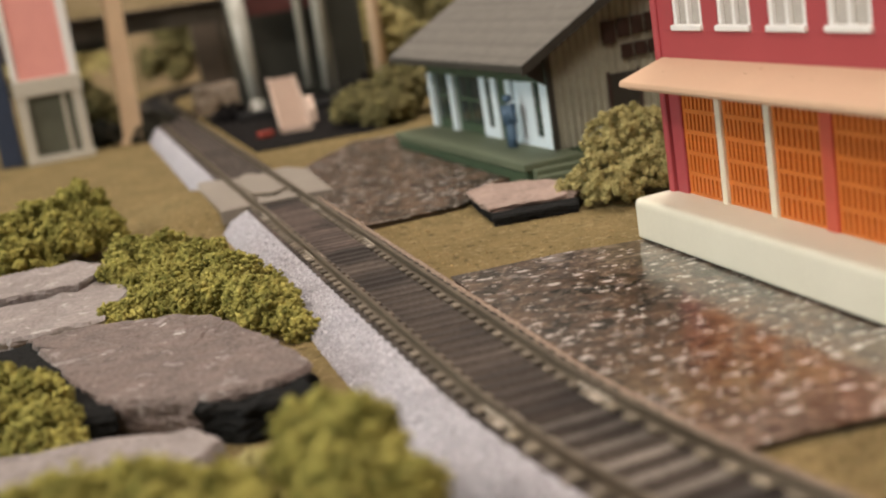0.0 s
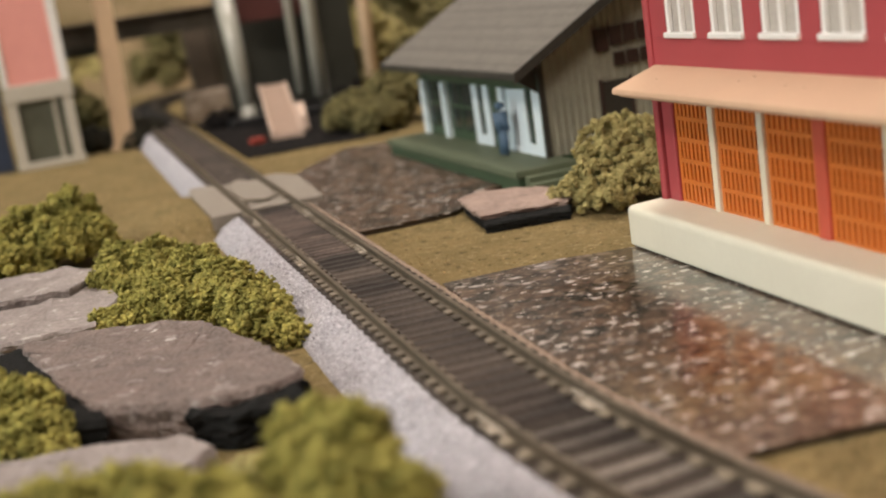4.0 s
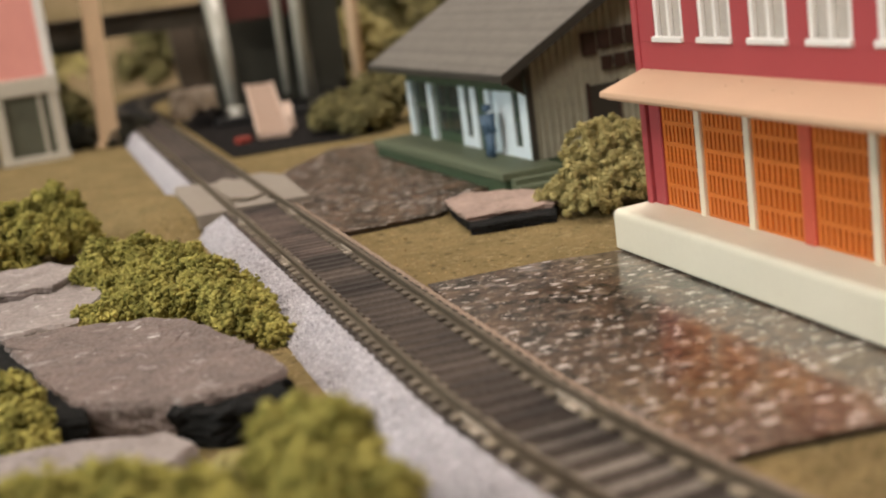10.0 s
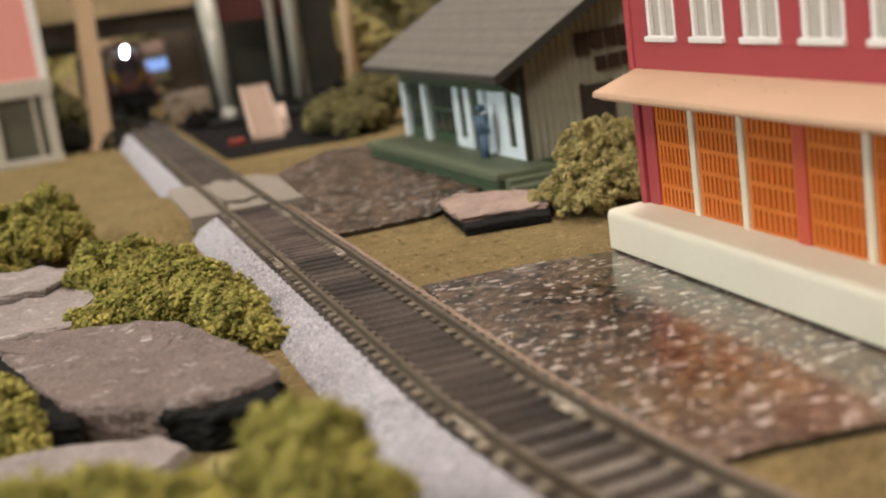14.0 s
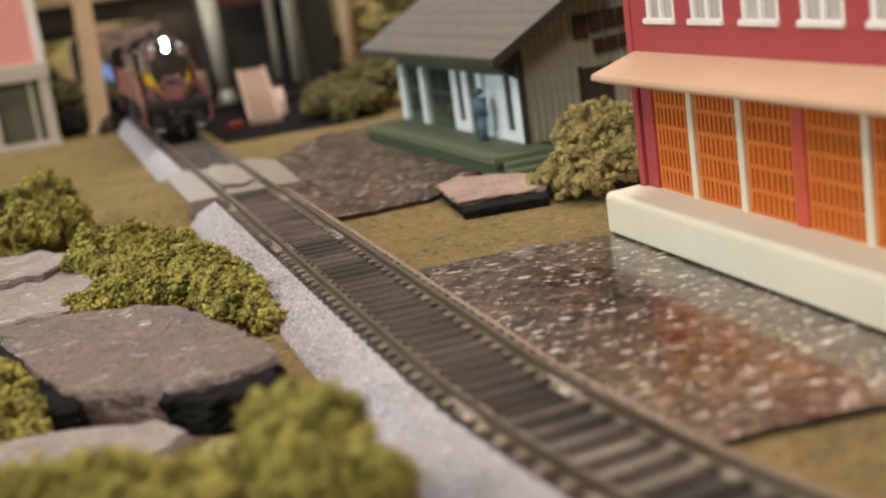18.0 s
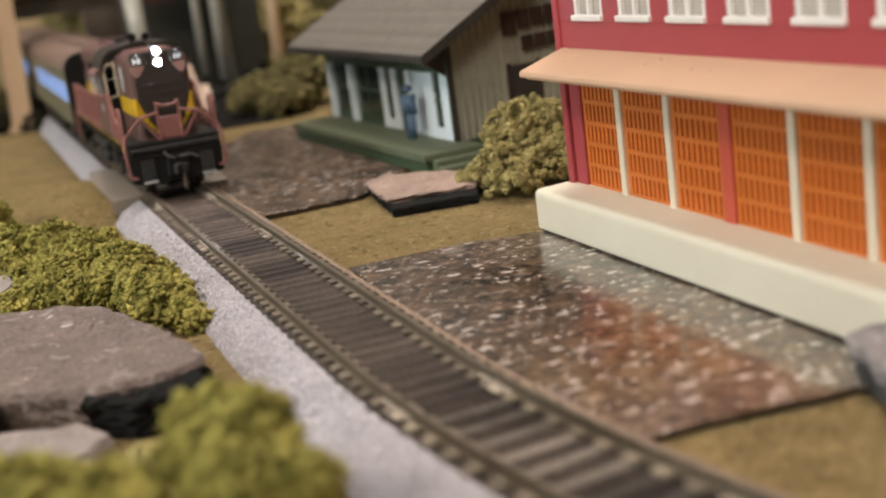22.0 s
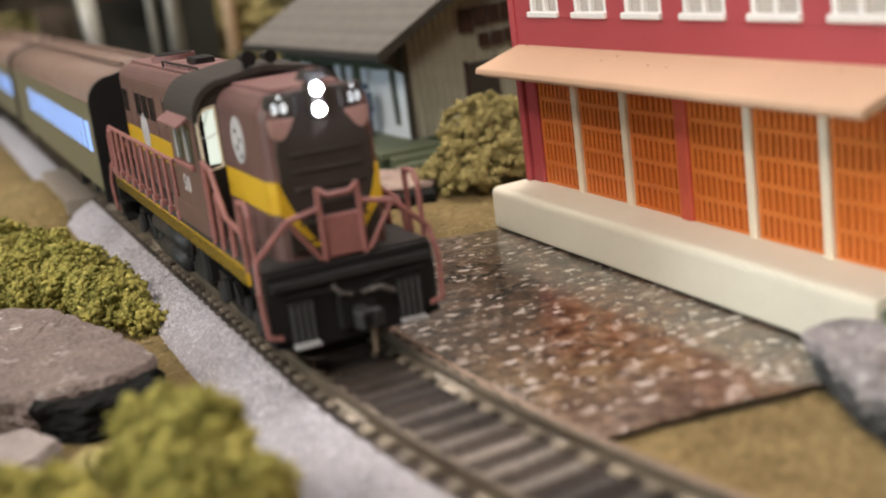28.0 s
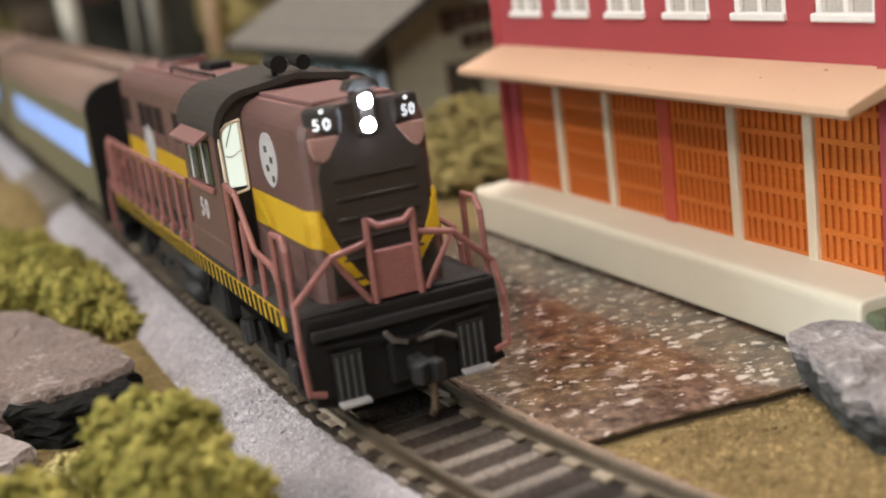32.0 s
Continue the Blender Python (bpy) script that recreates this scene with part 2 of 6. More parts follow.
M_TURF = flecked(flecked(mat("turf", (0.29, 0.217, 0.10), (0.18, 0.136, 0.062), rough=0.95, scale=60, fine=1500, bump=0.9, spec=0.1, depth=0.0012, c3=(0.31, 0.245, 0.12)), 420, 0.58, (0.36, 0.29, 0.155), 0.55), 330, 0.60, (0.075, 0.058, 0.028), 0.6)
M_BALLAST = mat("pale_ballast", (0.46, 0.455, 0.495), (0.35, 0.345, 0.385), rough=0.9, scale=160, fine=2600, bump=0.8, spec=0.2, depth=0.0005, c3=(0.50, 0.485, 0.52))
M_BED = mat("brown_ballast", (0.105, 0.085, 0.07), (0.022, 0.018, 0.017), rough=0.9, scale=70, fine=1500, bump=0.9, spec=0.2, depth=0.001, c3=(0.17, 0.14, 0.115), spread=0.7)
M_PLATE = vary(mat("worn_tie_plate", (0.20, 0.168, 0.128), (0.10, 0.082, 0.064), rough=0.55, world=True, spread=0.7), 0.45)
M_PLATEPALE = vary(mat("pale_tie_plate", (0.30, 0.255, 0.19), (0.15, 0.128, 0.096), rough=0.5, world=True, spread=0.7), 0.35)
M_TIEPALE = vary(mat("dusty_tie_plastic", (0.27, 0.238, 0.205), (0.05, 0.042, 0.037), rough=0.7, scale=75, fine=1300, bump=0.5, world=True, grain=0.4, spread=0.8), 0.3)
M_TIE = vary(mat("tie_plastic", (0.105, 0.084, 0.069), (0.022, 0.018, 0.017), rough=0.75, scale=65, fine=1300, bump=0.5, world=True, grain=0.4, spread=0.7), 0.35)
M_TIERED = vary(mat("rusty_tie_plastic", (0.165, 0.118, 0.10), (0.04, 0.03, 0.027), rough=0.7, scale=70, fine=1300, bump=0.5, world=True, grain=0.4, spread=0.7), 0.35)
M_RAIL = mat("weathered_rail", (0.18, 0.15, 0.112), (0.10, 0.083, 0.062), rough=0.42, scale=120, fine=1600, bump=0.1, metal=0.35)
for m in (M_BED, M_TIE, M_TIEPALE, M_TIERED):
    flecked(m, 34, 0.48, (0.012, 0.010, 0.010), 0.72, True, 0.14)        # oil stains run over bed and ties alike
M_BEDFAR = flecked(mat("grimy_ballast", (0.075, 0.057, 0.047), (0.035, 0.027, 0.024), rough=0.9, scale=60, fine=900, bump=0.8, depth=0.001), 170, 0.61, (0.26, 0.22, 0.18), 0.7)
M_JOINER = mat("rail_joiner_metal", (0.60, 0.53, 0.45), (0.38, 0.33, 0.27), rough=0.45, metal=0.4)
M_RERAIL = mat("grey_plastic", (0.32, 0.29, 0.25), (0.25, 0.22, 0.19), rough=0.5, scale=90)
M_CARD = card_mat()
M_CARDWORN = card_mat("worn_printed_card", 0.35, 0.35, 0.56, False, 1.5)
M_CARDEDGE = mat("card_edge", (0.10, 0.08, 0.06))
M_ROCK = flecked(flecked(mat("grey_slate", (0.225, 0.174, 0.156), (0.098, 0.077, 0.07), spread=0.6, rough=0.8, scale=130, fine=900, bump=0.8, depth=0.001, c3=(0.34, 0.295, 0.28)), 210, 0.60, (0.36, 0.33, 0.32), 0.6), 240, 0.66, (0.62, 0.60, 0.58))
M_ROCKPALE = flecked(mat("pale_slate", (0.35, 0.31, 0.30), (0.20, 0.175, 0.17), spread=0.6, rough=0.8, scale=110, fine=900, bump=0.7, depth=0.001), 260, 0.62, (0.52, 0.49, 0.48), 0.7)
# near-black colour that paints the shade under and beside the slabs
M_ROCKSHADE = mat("shade_black_slate", (0.016, 0.0165, 0.0165), (0.006, 0.0065, 0.0065), spec=0.15, rough=0.9, scale=160, fine=900, bump=0.8, depth=0.001)
M_ROCKWHITE = flecked(mat("whitish_slate", (0.42, 0.395, 0.41), (0.16, 0.15, 0.155), spread=0.45, rough=0.85, scale=110, fine=800, bump=1.0, depth=0.0015), 230, 0.6, (0.60, 0.585, 0.60), 0.7)
# darker copy of the boulder's slate, for its shaded side
M_ROCKSIDE = mat("shaded_side_slate", (0.075, 0.08, 0.082), (0.028, 0.03, 0.031), rough=0.8, scale=160, fine=900, bump=0.9, depth=0.001)
M_ROCKPINK = mat("pinkish_slate", (0.41, 0.305, 0.26), (0.25, 0.185, 0.16), rough=0.7, scale=80, fine=700, bump=0.6, depth=0.001)
M_OLIVE = crumb_mat("olive_foam", (0.49, 0.44, 0.13), (0.10, 0.103, 0.02))
M_OLIVEDRY = crumb_mat("dry_olive_foam", (0.52, 0.45, 0.20), (0.26, 0.225, 0.09), 0.82, 1.16)
M_PALEFOAM = crumb_mat("pale_yellow_foam", (0.60, 0.53, 0.25), (0.33, 0.29, 0.12))
M_BACKFOAM = crumb_mat("dull_olive_foam", (0.20, 0.175, 0.075), (0.10, 0.09, 0.04))
M_DARKFOAM = crumb_mat("dark_foam", (0.05, 0.048, 0.035), (0.02, 0.019, 0.015))
M_RED = mat("red_wall_plastic", (0.385, 0.064, 0.074), (0.355, 0.058, 0.068), rough=0.5, scale=60, fine=1800, bump=0.04, grain=0.06)
# wall red, brightened and turned orange for light bounced off the lattices
M_PILASTER = mat("bounce_lit_red_plastic", (0.56, 0.10, 0.06), (0.49, 0.085, 0.05), rough=0.5, grain=0.06)
M_SPECK = mat("brown_crumb", (0.26, 0.17, 0.10), rough=0.8)
M_AWN = mat("tan_awning_plastic", (0.56, 0.375, 0.255), (0.515, 0.345, 0.235), rough=0.55, scale=50, fine=1500, bump=0.04, grain=0.06)
M_CREAM = mat("cream_plinth_paint", (0.74, 0.715, 0.60), (0.69, 0.665, 0.555), rough=0.5, scale=40, fine=700, bump=0.012, grain=0.03)
M_ORANGE = mat("orange_lattice_plastic", (0.64, 0.185, 0.035), (0.56, 0.155, 0.027), rough=0.4, scale=150, fine=1800, bump=0.05)
M_ORANGEDARK = mat("orange_window_back", (0.50, 0.11, 0.016), (0.44, 0.092, 0.012), rough=0.35, scale=100, bump=0.03)
M_POST = mat("cream_post_plastic", (0.75, 0.67, 0.53), (0.70, 0.62, 0.49), rough=0.5, grain=0.08)
M_WHITE = mat("white_window_plastic", (0.78, 0.765, 0.75), (0.74, 0.725, 0.71), rough=0.5, grain=0.05)
M_PANE = mat("milky_pane", (0.50, 0.46, 0.42), (0.42, 0.385, 0.35), rough=0.15, scale=60, bump=0.02)
M_SHINGLE = vary(mat("grey_shingle", (0.172, 0.16, 0.142), (0.13, 0.12, 0.107), rough=0.85, scale=200, fine=2000, bump=0.4, spec=0.2), 0.12)
M_ROOFEDGE = mat("dark_bargeboard", (0.045, 0.042, 0.035), (0.03, 0.028, 0.024), rough=0.6)
M_BATTEN = vary(mat("taupe_board", (0.38, 0.38, 0.305), (0.30, 0.30, 0.24), rough=0.75, scale=180, fine=2000, bump=0.2), 0.12)
M_GREEN = mat("dark_green_paint", (0.06, 0.10, 0.055), (0.04, 0.07, 0.04), rough=0.55, scale=120)
M_DECK = mat("green_deck_paint", (0.14, 0.165, 0.105), (0.10, 0.125, 0.078), rough=0.6, scale=120)
M_PALEBLUE = mat("pale_blue_paint", (0.74, 0.83, 0.90), (0.68, 0.77, 0.84), rough=0.5)
M_DARKPANE = mat("dark_pane", (0.03, 0.045, 0.04), (0.02, 0.03, 0.027), rough=0.12, bump=0.0)
M_SIGN = mat("dark_brown_lettering", (0.05, 0.025, 0.02), (0.03, 0.016, 0.013), rough=0.6)
M_DOLL = mat("blue_doll_paint", (0.08, 0.14, 0.22), (0.055, 0.095, 0.15), rough=0.5)
M_BEIGEPOST = mat("beige_pier_plastic", (0.70, 0.52, 0.34), (0.60, 0.44, 0.29), rough=0.55, scale=70)
M_GIRDER = mat("dark_girder", (0.09, 0.075, 0.055), (0.06, 0.05, 0.037), rough=0.6)
M_GREYTRIM = mat("grey_frame_plastic", (0.52, 0.49, 0.42), (0.45, 0.42, 0.36), rough=0.5)
M_COLUMN = mat("glossy_pale_column", (0.44, 0.44, 0.39), (0.33, 0.33, 0.29), rough=0.22, scale=60, bump=0.03, spec=0.6)
M_DARKWALL = mat("dark_green_grey_wall", (0.06, 0.062, 0.052), (0.035, 0.036, 0.03), rough=0.4, scale=60)
M_MAROONWALL = mat("maroon_cladding", (0.10, 0.03, 0.028), (0.07, 0.022, 0.02), rough=0.5)
M_RAMP = mat("beige_ramp_plastic", (0.57, 0.44, 0.36), (0.50, 0.385, 0.315), rough=0.5)
M_COAL = mat("black_cinders", (0.018, 0.016, 0.016), (0.010, 0.009, 0.009), spec=0.1, rough=0.9, scale=150, fine=900, bump=0.9, depth=0.002)
M_REDCRATE = mat("red_crate_paint", (0.40, 0.06, 0.04), rough=0.5)
M_HILL = mat("earth_hill", (0.34, 0.25, 0.15), (0.17, 0.13, 0.065), rough=0.95, scale=14, fine=300, bump=0.8, spec=0.1, depth=0.004, c3=(0.30, 0.24, 0.14))
M_BROWNPIER = mat("brown_pier", (0.11, 0.085, 0.06), (0.08, 0.06, 0.045), rough=0.7)
M_TANHILL = mat("tan_rock_cast", (0.50, 0.42, 0.33), (0.33, 0.26, 0.20), rough=0.9, scale=25, fine=400, bump=0.6, depth=0.002)
# rolling stock
M_MAROON = mat("maroon_body_paint", (0.132, 0.075, 0.069), (0.105, 0.058, 0.054), rough=0.42, scale=100, fine=2200, bump=0.04)
# body maroon made paler to carry the light on upward faces
M_MAROONTOP = mat("sheen_maroon_roof", (0.23, 0.125, 0.12), (0.17, 0.09, 0.088), rough=0.5, scale=120, fine=2200, bump=0.05)
M_PINKPAD = mat("pinkish_grey_paint", (0.36, 0.22, 0.20), (0.30, 0.18, 0.165), rough=0.45, scale=120, bump=0.03)
M_NOSEBLACK = mat("black_nose_paint", (0.042, 0.034, 0.031), (0.03, 0.025, 0.023), rough=0.45, scale=120, bump=0.03)
M_CABROOF = mat("dull_black_roof_paint", (0.045, 0.041, 0.038), (0.034, 0.03, 0.028), rough=0.62, scale=120, bump=0.04, spec=0.25)
M_DECKBLACK = mat("dusty_black_deck", (0.055, 0.052, 0.05), (0.022, 0.021, 0.021), rough=0.7, scale=150, fine=1500, bump=0.2, spec=0.2)
M_YELLOW = mat("yellow_band_paint", (0.62, 0.40, 0.02), (0.54, 0.34, 0.016), rough=0.45, scale=150, bump=0.03)
M_RAILING = mat("oxide_red_railing", (0.30, 0.13, 0.12), (0.22, 0.095, 0.088), rough=0.5, scale=300, bump=0.05)
M_BLACK = mat("black_underframe", (0.014, 0.014, 0.015), (0.009, 0.009, 0.010), spec=0.2, rough=0.5, scale=200, bump=0.15)
M_GUNMETAL = mat("dark_steel_tank", (0.028, 0.029, 0.031), (0.017, 0.018, 0.019), spec=0.25, rough=0.45, scale=200, bump=0.08)
M_WHEEL = mat("worn_wheel_steel", (0.16, 0.15, 0.14), (0.08, 0.075, 0.07), rough=0.35, metal=0.7)
M_BRASS = mat("dull_bronze_coupler", (0.16, 0.12, 0.085), (0.09, 0.07, 0.05), rough=0.5, metal=0.2)
M_STEPWHITE = mat("worn_white_edge", (0.44, 0.45, 0.47), (0.22, 0.23, 0.24), rough=0.5)
M_SILVER = mat("grey_emblem_paint", (0.50, 0.50, 0.52), (0.42, 0.42, 0.44), rough=0.45)
M_COACH = mat("olive_grey_coach_paint", (0.17, 0.16, 0.105), (0.13, 0.125, 0.08), rough=0.45, scale=60)
M_COACHROOF = mat("dusty_brown_coach_roof", (0.20, 0.135, 0.105), (0.15, 0.10, 0.08), rough=0.55, scale=70)
M_HEADLIGHT = glow("lit_headlight", (0.84, 0.92, 1.0), 800.0)
M_NUMBER = glow("lit_number", (0.85, 0.93, 1.0), 1.0)
M_CABGLOW = glow("cab_glow", (0.95, 1.0, 0.82), 0.85)
M_WINDOWGLOW = glow("lit_coach_window", (0.25, 0.46, 1.0), 1.2, (0.15, 0.16, 0.18))
M_ROOM = mat("room_paint", (0.37, 0.34, 0.305), (0.33, 0.30, 0.27), rough=0.9, scale=3, fine=60, bump=0.05)
M_LAMP = glow("added_lamp_diffuser", (1.0, 0.84, 0.66), 3.0)

# ---- tools ----


def thing(name, x, y, z, label, category, group="", rz=0.0, kind=""):
    ob = new(name)
    ob.empty_display_size = 0.01
    ob.matrix_world = pose(x * MM, y * MM, z * MM, 0, 0, rz)
    return tagged(ob, label, category, group, kind)


def finish(name, bm, material, smooth=False):
    me = bpy.data.meshes.new(name)
    bmesh.ops.transform(bm, matrix=Matrix.Scale(MM, 4), verts=bm.verts)
    bm.normal_update()
    bm.to_mesh(me)
    bm.free()
    me.materials.append(material)
    if smooth:
        me.polygons.foreach_set("use_smooth", [True] * len(me.polygons))
    return me


def part(name, bm, material, parent, label="", smooth=False):
    ob = new(name, finish(name, bm, material, smooth))
    ob.parent = parent
    if label:
        ob["label"] = label
    return ob


def again(ob, parent, x=0, y=0, z=0):
    """Another object on the same mesh."""
    o = new(ob.name.split(".")[0], ob.data)
    o.parent = parent
    o.location = (x * MM, y * MM, z * MM)
    return o


def single(name, bm, material, label, category, group="", kind="", smooth=False, at=(0, 0, 0), rz=0.0):
    ob = new(name, finish(name, bm, material, smooth))
    ob.matrix_world = pose(at[0] * MM, at[1] * MM, at[2] * MM, 0, 0, rz)
    return tagged(ob, label, category, group, kind)


def box(x0, x1, y0, y1, z0, z1, bevel=0.0, bm=None, seg=1):
    b = bmesh.new()
    bmesh.ops.create_cube(b, size=1)
    for v in b.verts:
        v.co = Vector(((x0 + x1) / 2 + v.co.x * (x1 - x0), (y0 + y1) / 2 + v.co.y * (y1 - y0), (z0 + z1) / 2 + v.co.z * (z1 - z0)))
    if bevel:
        bmesh.ops.bevel(b, geom=b.edges[:], offset=bevel, segments=seg, affect="EDGES", profile=0.5)
    return join(bm, b)


def join(bm, b):
    if bm is None:
        return b
    me = bpy.data.meshes.new("tmp")
    b.to_mesh(me)
    b.free()
    bm.from_mesh(me)
    bpy.data.meshes.remove(me)
    return bm


def cyl(p0, p1, r, seg=10, bm=None, r2=None):
    p0, p1 = Vector(p0), Vector(p1)
    d = p1 - p0
    b = bmesh.new()
    bmesh.ops.create_cone(b, cap_ends=True, segments=seg, radius1=r, radius2=r if r2 is None else r2, depth=d.length)
    bmesh.ops.transform(b, matrix=Matrix.Translation((p0 + p1) / 2) @ d.to_track_quat("Z", "Y").to_matrix().to_4x4(), verts=b.verts)
    return join(bm, b)


def tube(points, r, seg=6, bm=None):
    """A round bar along a polyline, with round joints."""
    pts = [Vector(p) for p in points]
    for i in range(len(pts) - 1):
        bm = cyl(pts[i], pts[i + 1], r, seg, bm)
    for p in pts[1:-1]:
        b = bmesh.new()
        bmesh.ops.create_icosphere(b, subdivisions=1, radius=r * 1.04)
        bmesh.ops.translate(b, vec=p, verts=b.verts)
        bm = join(bm, b)
    return bm


def prism(outline, axis, a, c, bevel=0.0, bm=None):
    """An outline of 2D points, pushed from a to c along an axis: x (points y, z), y (points x, z) or z (points x, y)."""
    b = bmesh.new()

    def at(p, t):
        return {"x": (t, p[0], p[1]), "y": (p[0], t, p[1]), "z": (p[0], p[1], t)}[axis]

    lo = [b.verts.new(at(p, a)) for p in outline]
    hi = [b.verts.new(at(p, c)) for p in outline]
    b.faces.new(lo)
    b.faces.new(hi[::-1])
    k = len(outline)
    for i in range(k):
        b.faces.new((lo[i], hi[i], hi[(i + 1) % k], lo[(i + 1) % k]))
    bmesh.ops.recalc_face_normals(b, faces=b.faces[:])
    if bevel:
        bmesh.ops.bevel(b, geom=b.edges[:], offset=bevel, segments=2, affect="EDGES", profile=0.5)
    return join(bm, b)


OCT_V = np.array([(1, 0, 0), (-1, 0, 0), (0, 1, 0), (0, -1, 0), (0, 0, 1), (0, 0, -1)], float)
OCT_F = np.array([(0, 2, 4), (2, 1, 4), (1, 3, 4), (3, 0, 4), (2, 0, 5), (1, 2, 5), (3, 1, 5), (0, 3, 5)])


def crumbs(name, centres, sizes, rng, squash=0.85):
    """One mesh of many small ragged lumps."""
    k = len(centres)
    turn = rng.standard_normal((k, 3, 3))
    turn = np.linalg.qr(turn)[0]
    v = OCT_V[None] * (1 + 0.45 * rng.standard_normal((k, 6, 1)))
    v = np.einsum("nij,nvj->nvi", turn, v) * sizes[:, None, None] * np.array([1, 1, squash])
    v = (v + centres[:, None, :]) * MM
    f = OCT_F[None] + (np.arange(k) * 6)[:, None, None]
    me = bpy.data.meshes.new(name)
    me.from_pydata(v.reshape(-1, 3).tolist(), [], f.reshape(-1, 3).tolist())
    return me


def bush(x, y, z, blobs, material, label, count=900, grain=0.75, seed=1):
    """A clump of foam: soft lumps heaped into tufts (dx, dy, dz, radius, height), each lump covered with crumbs."""
    rng = np.random.default_rng(seed)
    ob = thing("bush", x, y, z, label, "bush", "foam bushes")
    size = 2.2 * grain
    per = 46 if grain < 1.0 else 30
    for dx, dy, dz, r, h in blobs:
        k = int(min(58 if grain > 0.9 else 90, 10 + 3.2 * (r / size) ** 2))
        d = rng.standard_normal((k, 3))
        d /= np.linalg.norm(d, axis=1)[:, None]
        d[:, 2] = np.where(d[:, 2] < -0.3, -d[:, 2], d[:, 2])
        rad = 1.05 - 0.6 * rng.random(k) ** 1.2
        cs = np.stack([d[:, 0] * r * rad, d[:, 1] * r * rad, np.maximum(0.4 * size - dz, d[:, 2] * h * rad)], 1)
        ss = size * (0.5 + 0.75 * rng.random(k))
        e = rng.standard_normal((k, per, 3))
        e /= np.linalg.norm(e, axis=2)[:, :, None]
        at = cs[:, None, :] + e * (ss * 0.95)[:, None, None] * (0.8 + 0.5 * rng.random((k, per, 1)))
        at = at.reshape(-1, 3)
        at[:, 2] = np.maximum(at[:, 2], 0.1 - dz)
        fine = size * (0.2 + 0.3 * rng.random(k * per)) * (1.0 if grain < 1.0 else 1.5)
        me = crumbs("tuft", np.concatenate([cs, at]), np.concatenate([ss * 0.8, fine]), rng)
        me.polygons.foreach_set("use_smooth", [True] * len(me.polygons))
        me.materials.append(material)
        t = new("tuft", me)
        t.parent = ob
        t.location = (dx * MM, dy * MM, dz * MM)
    return ob


def slab(name, outline, z0, z1, material, label, seed=1, rough=0.8, overhang=0.0):
    """A split stone: an outline (x, y) with layered, ragged sides and an uneven top."""
    rng = random.Random(seed)
    cx = sum(p[0] for p in outline) / len(outline)
    cy = sum(p[1] for p in outline) / len(outline)
    ring = []
    k = len(outline)
    for i in range(k):
        a, c = Vector(outline[i]), Vector(outline[(i + 1) % k])
        steps = max(2, int((c - a).length / 2.5))
        for j in range(steps):
            p = a.lerp(c, j / steps)
            ring.append((p.x + rng.uniform(-1, 1) * rough * 0.6, p.y + rng.uniform(-1, 1) * rough * 0.6))
    b = bmesh.new()
    layers = 7
    rows = []
    for q in range(layers + 1):
        f = q / layers
        inset = 1 - overhang * (1 - f)
        step = rng.uniform(-0.012, 0.012)
        row = []
        for x, y in ring:
            s = inset + step
            w = 1.0 if q < layers else 0.965
            zz = z0 + (z1 - z0) * f + (noise.noise(Vector((x * 0.16, y * 0.16, seed))) * rough * 0.8 if q > 0 else 0)
            jx = noise.noise(Vector((x * 0.7, y * 0.7, f * 6 + seed))) * rough * 0.9
            row.append(b.verts.new((cx + (x - cx) * s * w + jx, cy + (y - cy) * s * w + jx, zz)))
        rows.append(row)
    n = len(ring)
    for q in range(layers):
        for i in range(n):
            b.faces.new((rows[q][i], rows[q][(i + 1) % n], rows[q + 1][(i + 1) % n], rows[q + 1][i]))
    prev = rows[-1]
    for f in (0.75, 0.5, 0.25):
        row = []
        for v in rows[-1]:
            x, y = cx + (v.co.x - cx) * f, cy + (v.co.y - cy) * f
            row.append(b.verts.new((x, y, z1 + noise.noise(Vector((x * 0.16, y * 0.16, seed))) * rough * 1.1 + noise.noise(Vector((x * 0.6, y * 0.6, seed))) * rough * 0.35)))
        for i in range(n):
            b.faces.new((prev[i], prev[(i + 1) % n], row[(i + 1) % n], row[i]))
        prev = row
    tip = b.verts.new((cx, cy, z1))
    for i in range(n):
        b.faces.new((prev[i], prev[(i + 1) % n], tip))
    b.faces.new(rows[0][::-1])
    bmesh.ops.translate(b, vec=(-cx, -cy, -z0), verts=b.verts)
    return single(name, b, material, label, "rock", "slate rocks", at=(cx, cy, z0))


# ---- the line of the track (mm): straight along y, bending to +x at both ends ----
NEAR_Y, NEAR_R = 60.0, 457.0
FAR_Y, FAR_R = 860.0, 180.0


def line(s):
    """Place and heading on the centre line at s; heading: radians by which +y is turned towards +x."""
    if s < NEAR_Y:
        a = (NEAR_Y - s) / NEAR_R
        return NEAR_R - NEAR_R * math.cos(a), NEAR_Y - NEAR_R * math.sin(a), -a
    if s <= FAR_Y:
        return 0.0, s, 0.0
    a = (s - FAR_Y) / FAR_R
    if a <= math.pi / 2:
        return FAR_R - FAR_R * math.cos(a), FAR_Y + FAR_R * math.sin(a), a
    return FAR_R + (s - FAR_Y - FAR_R * math.pi / 2), FAR_Y + FAR_R, math.pi / 2


def smooth(a, c, v):
    f = min(1.0, max(0.0, (v - a) / (c - a)))
    return f * f * (3 - 2 * f)


def ground_z(x, y):
    base = 3.9 * smooth(-14, 12, x)
    bank = 6.6 * smooth(-62, -23, x) * smooth(290, 297, y) * (1 - smooth(355, 400, y)) if x < -8 else 0.0
    return base + bank + 0.35 * noise.noise(Vector((x * 0.03, y * 0.03, 0.0)))

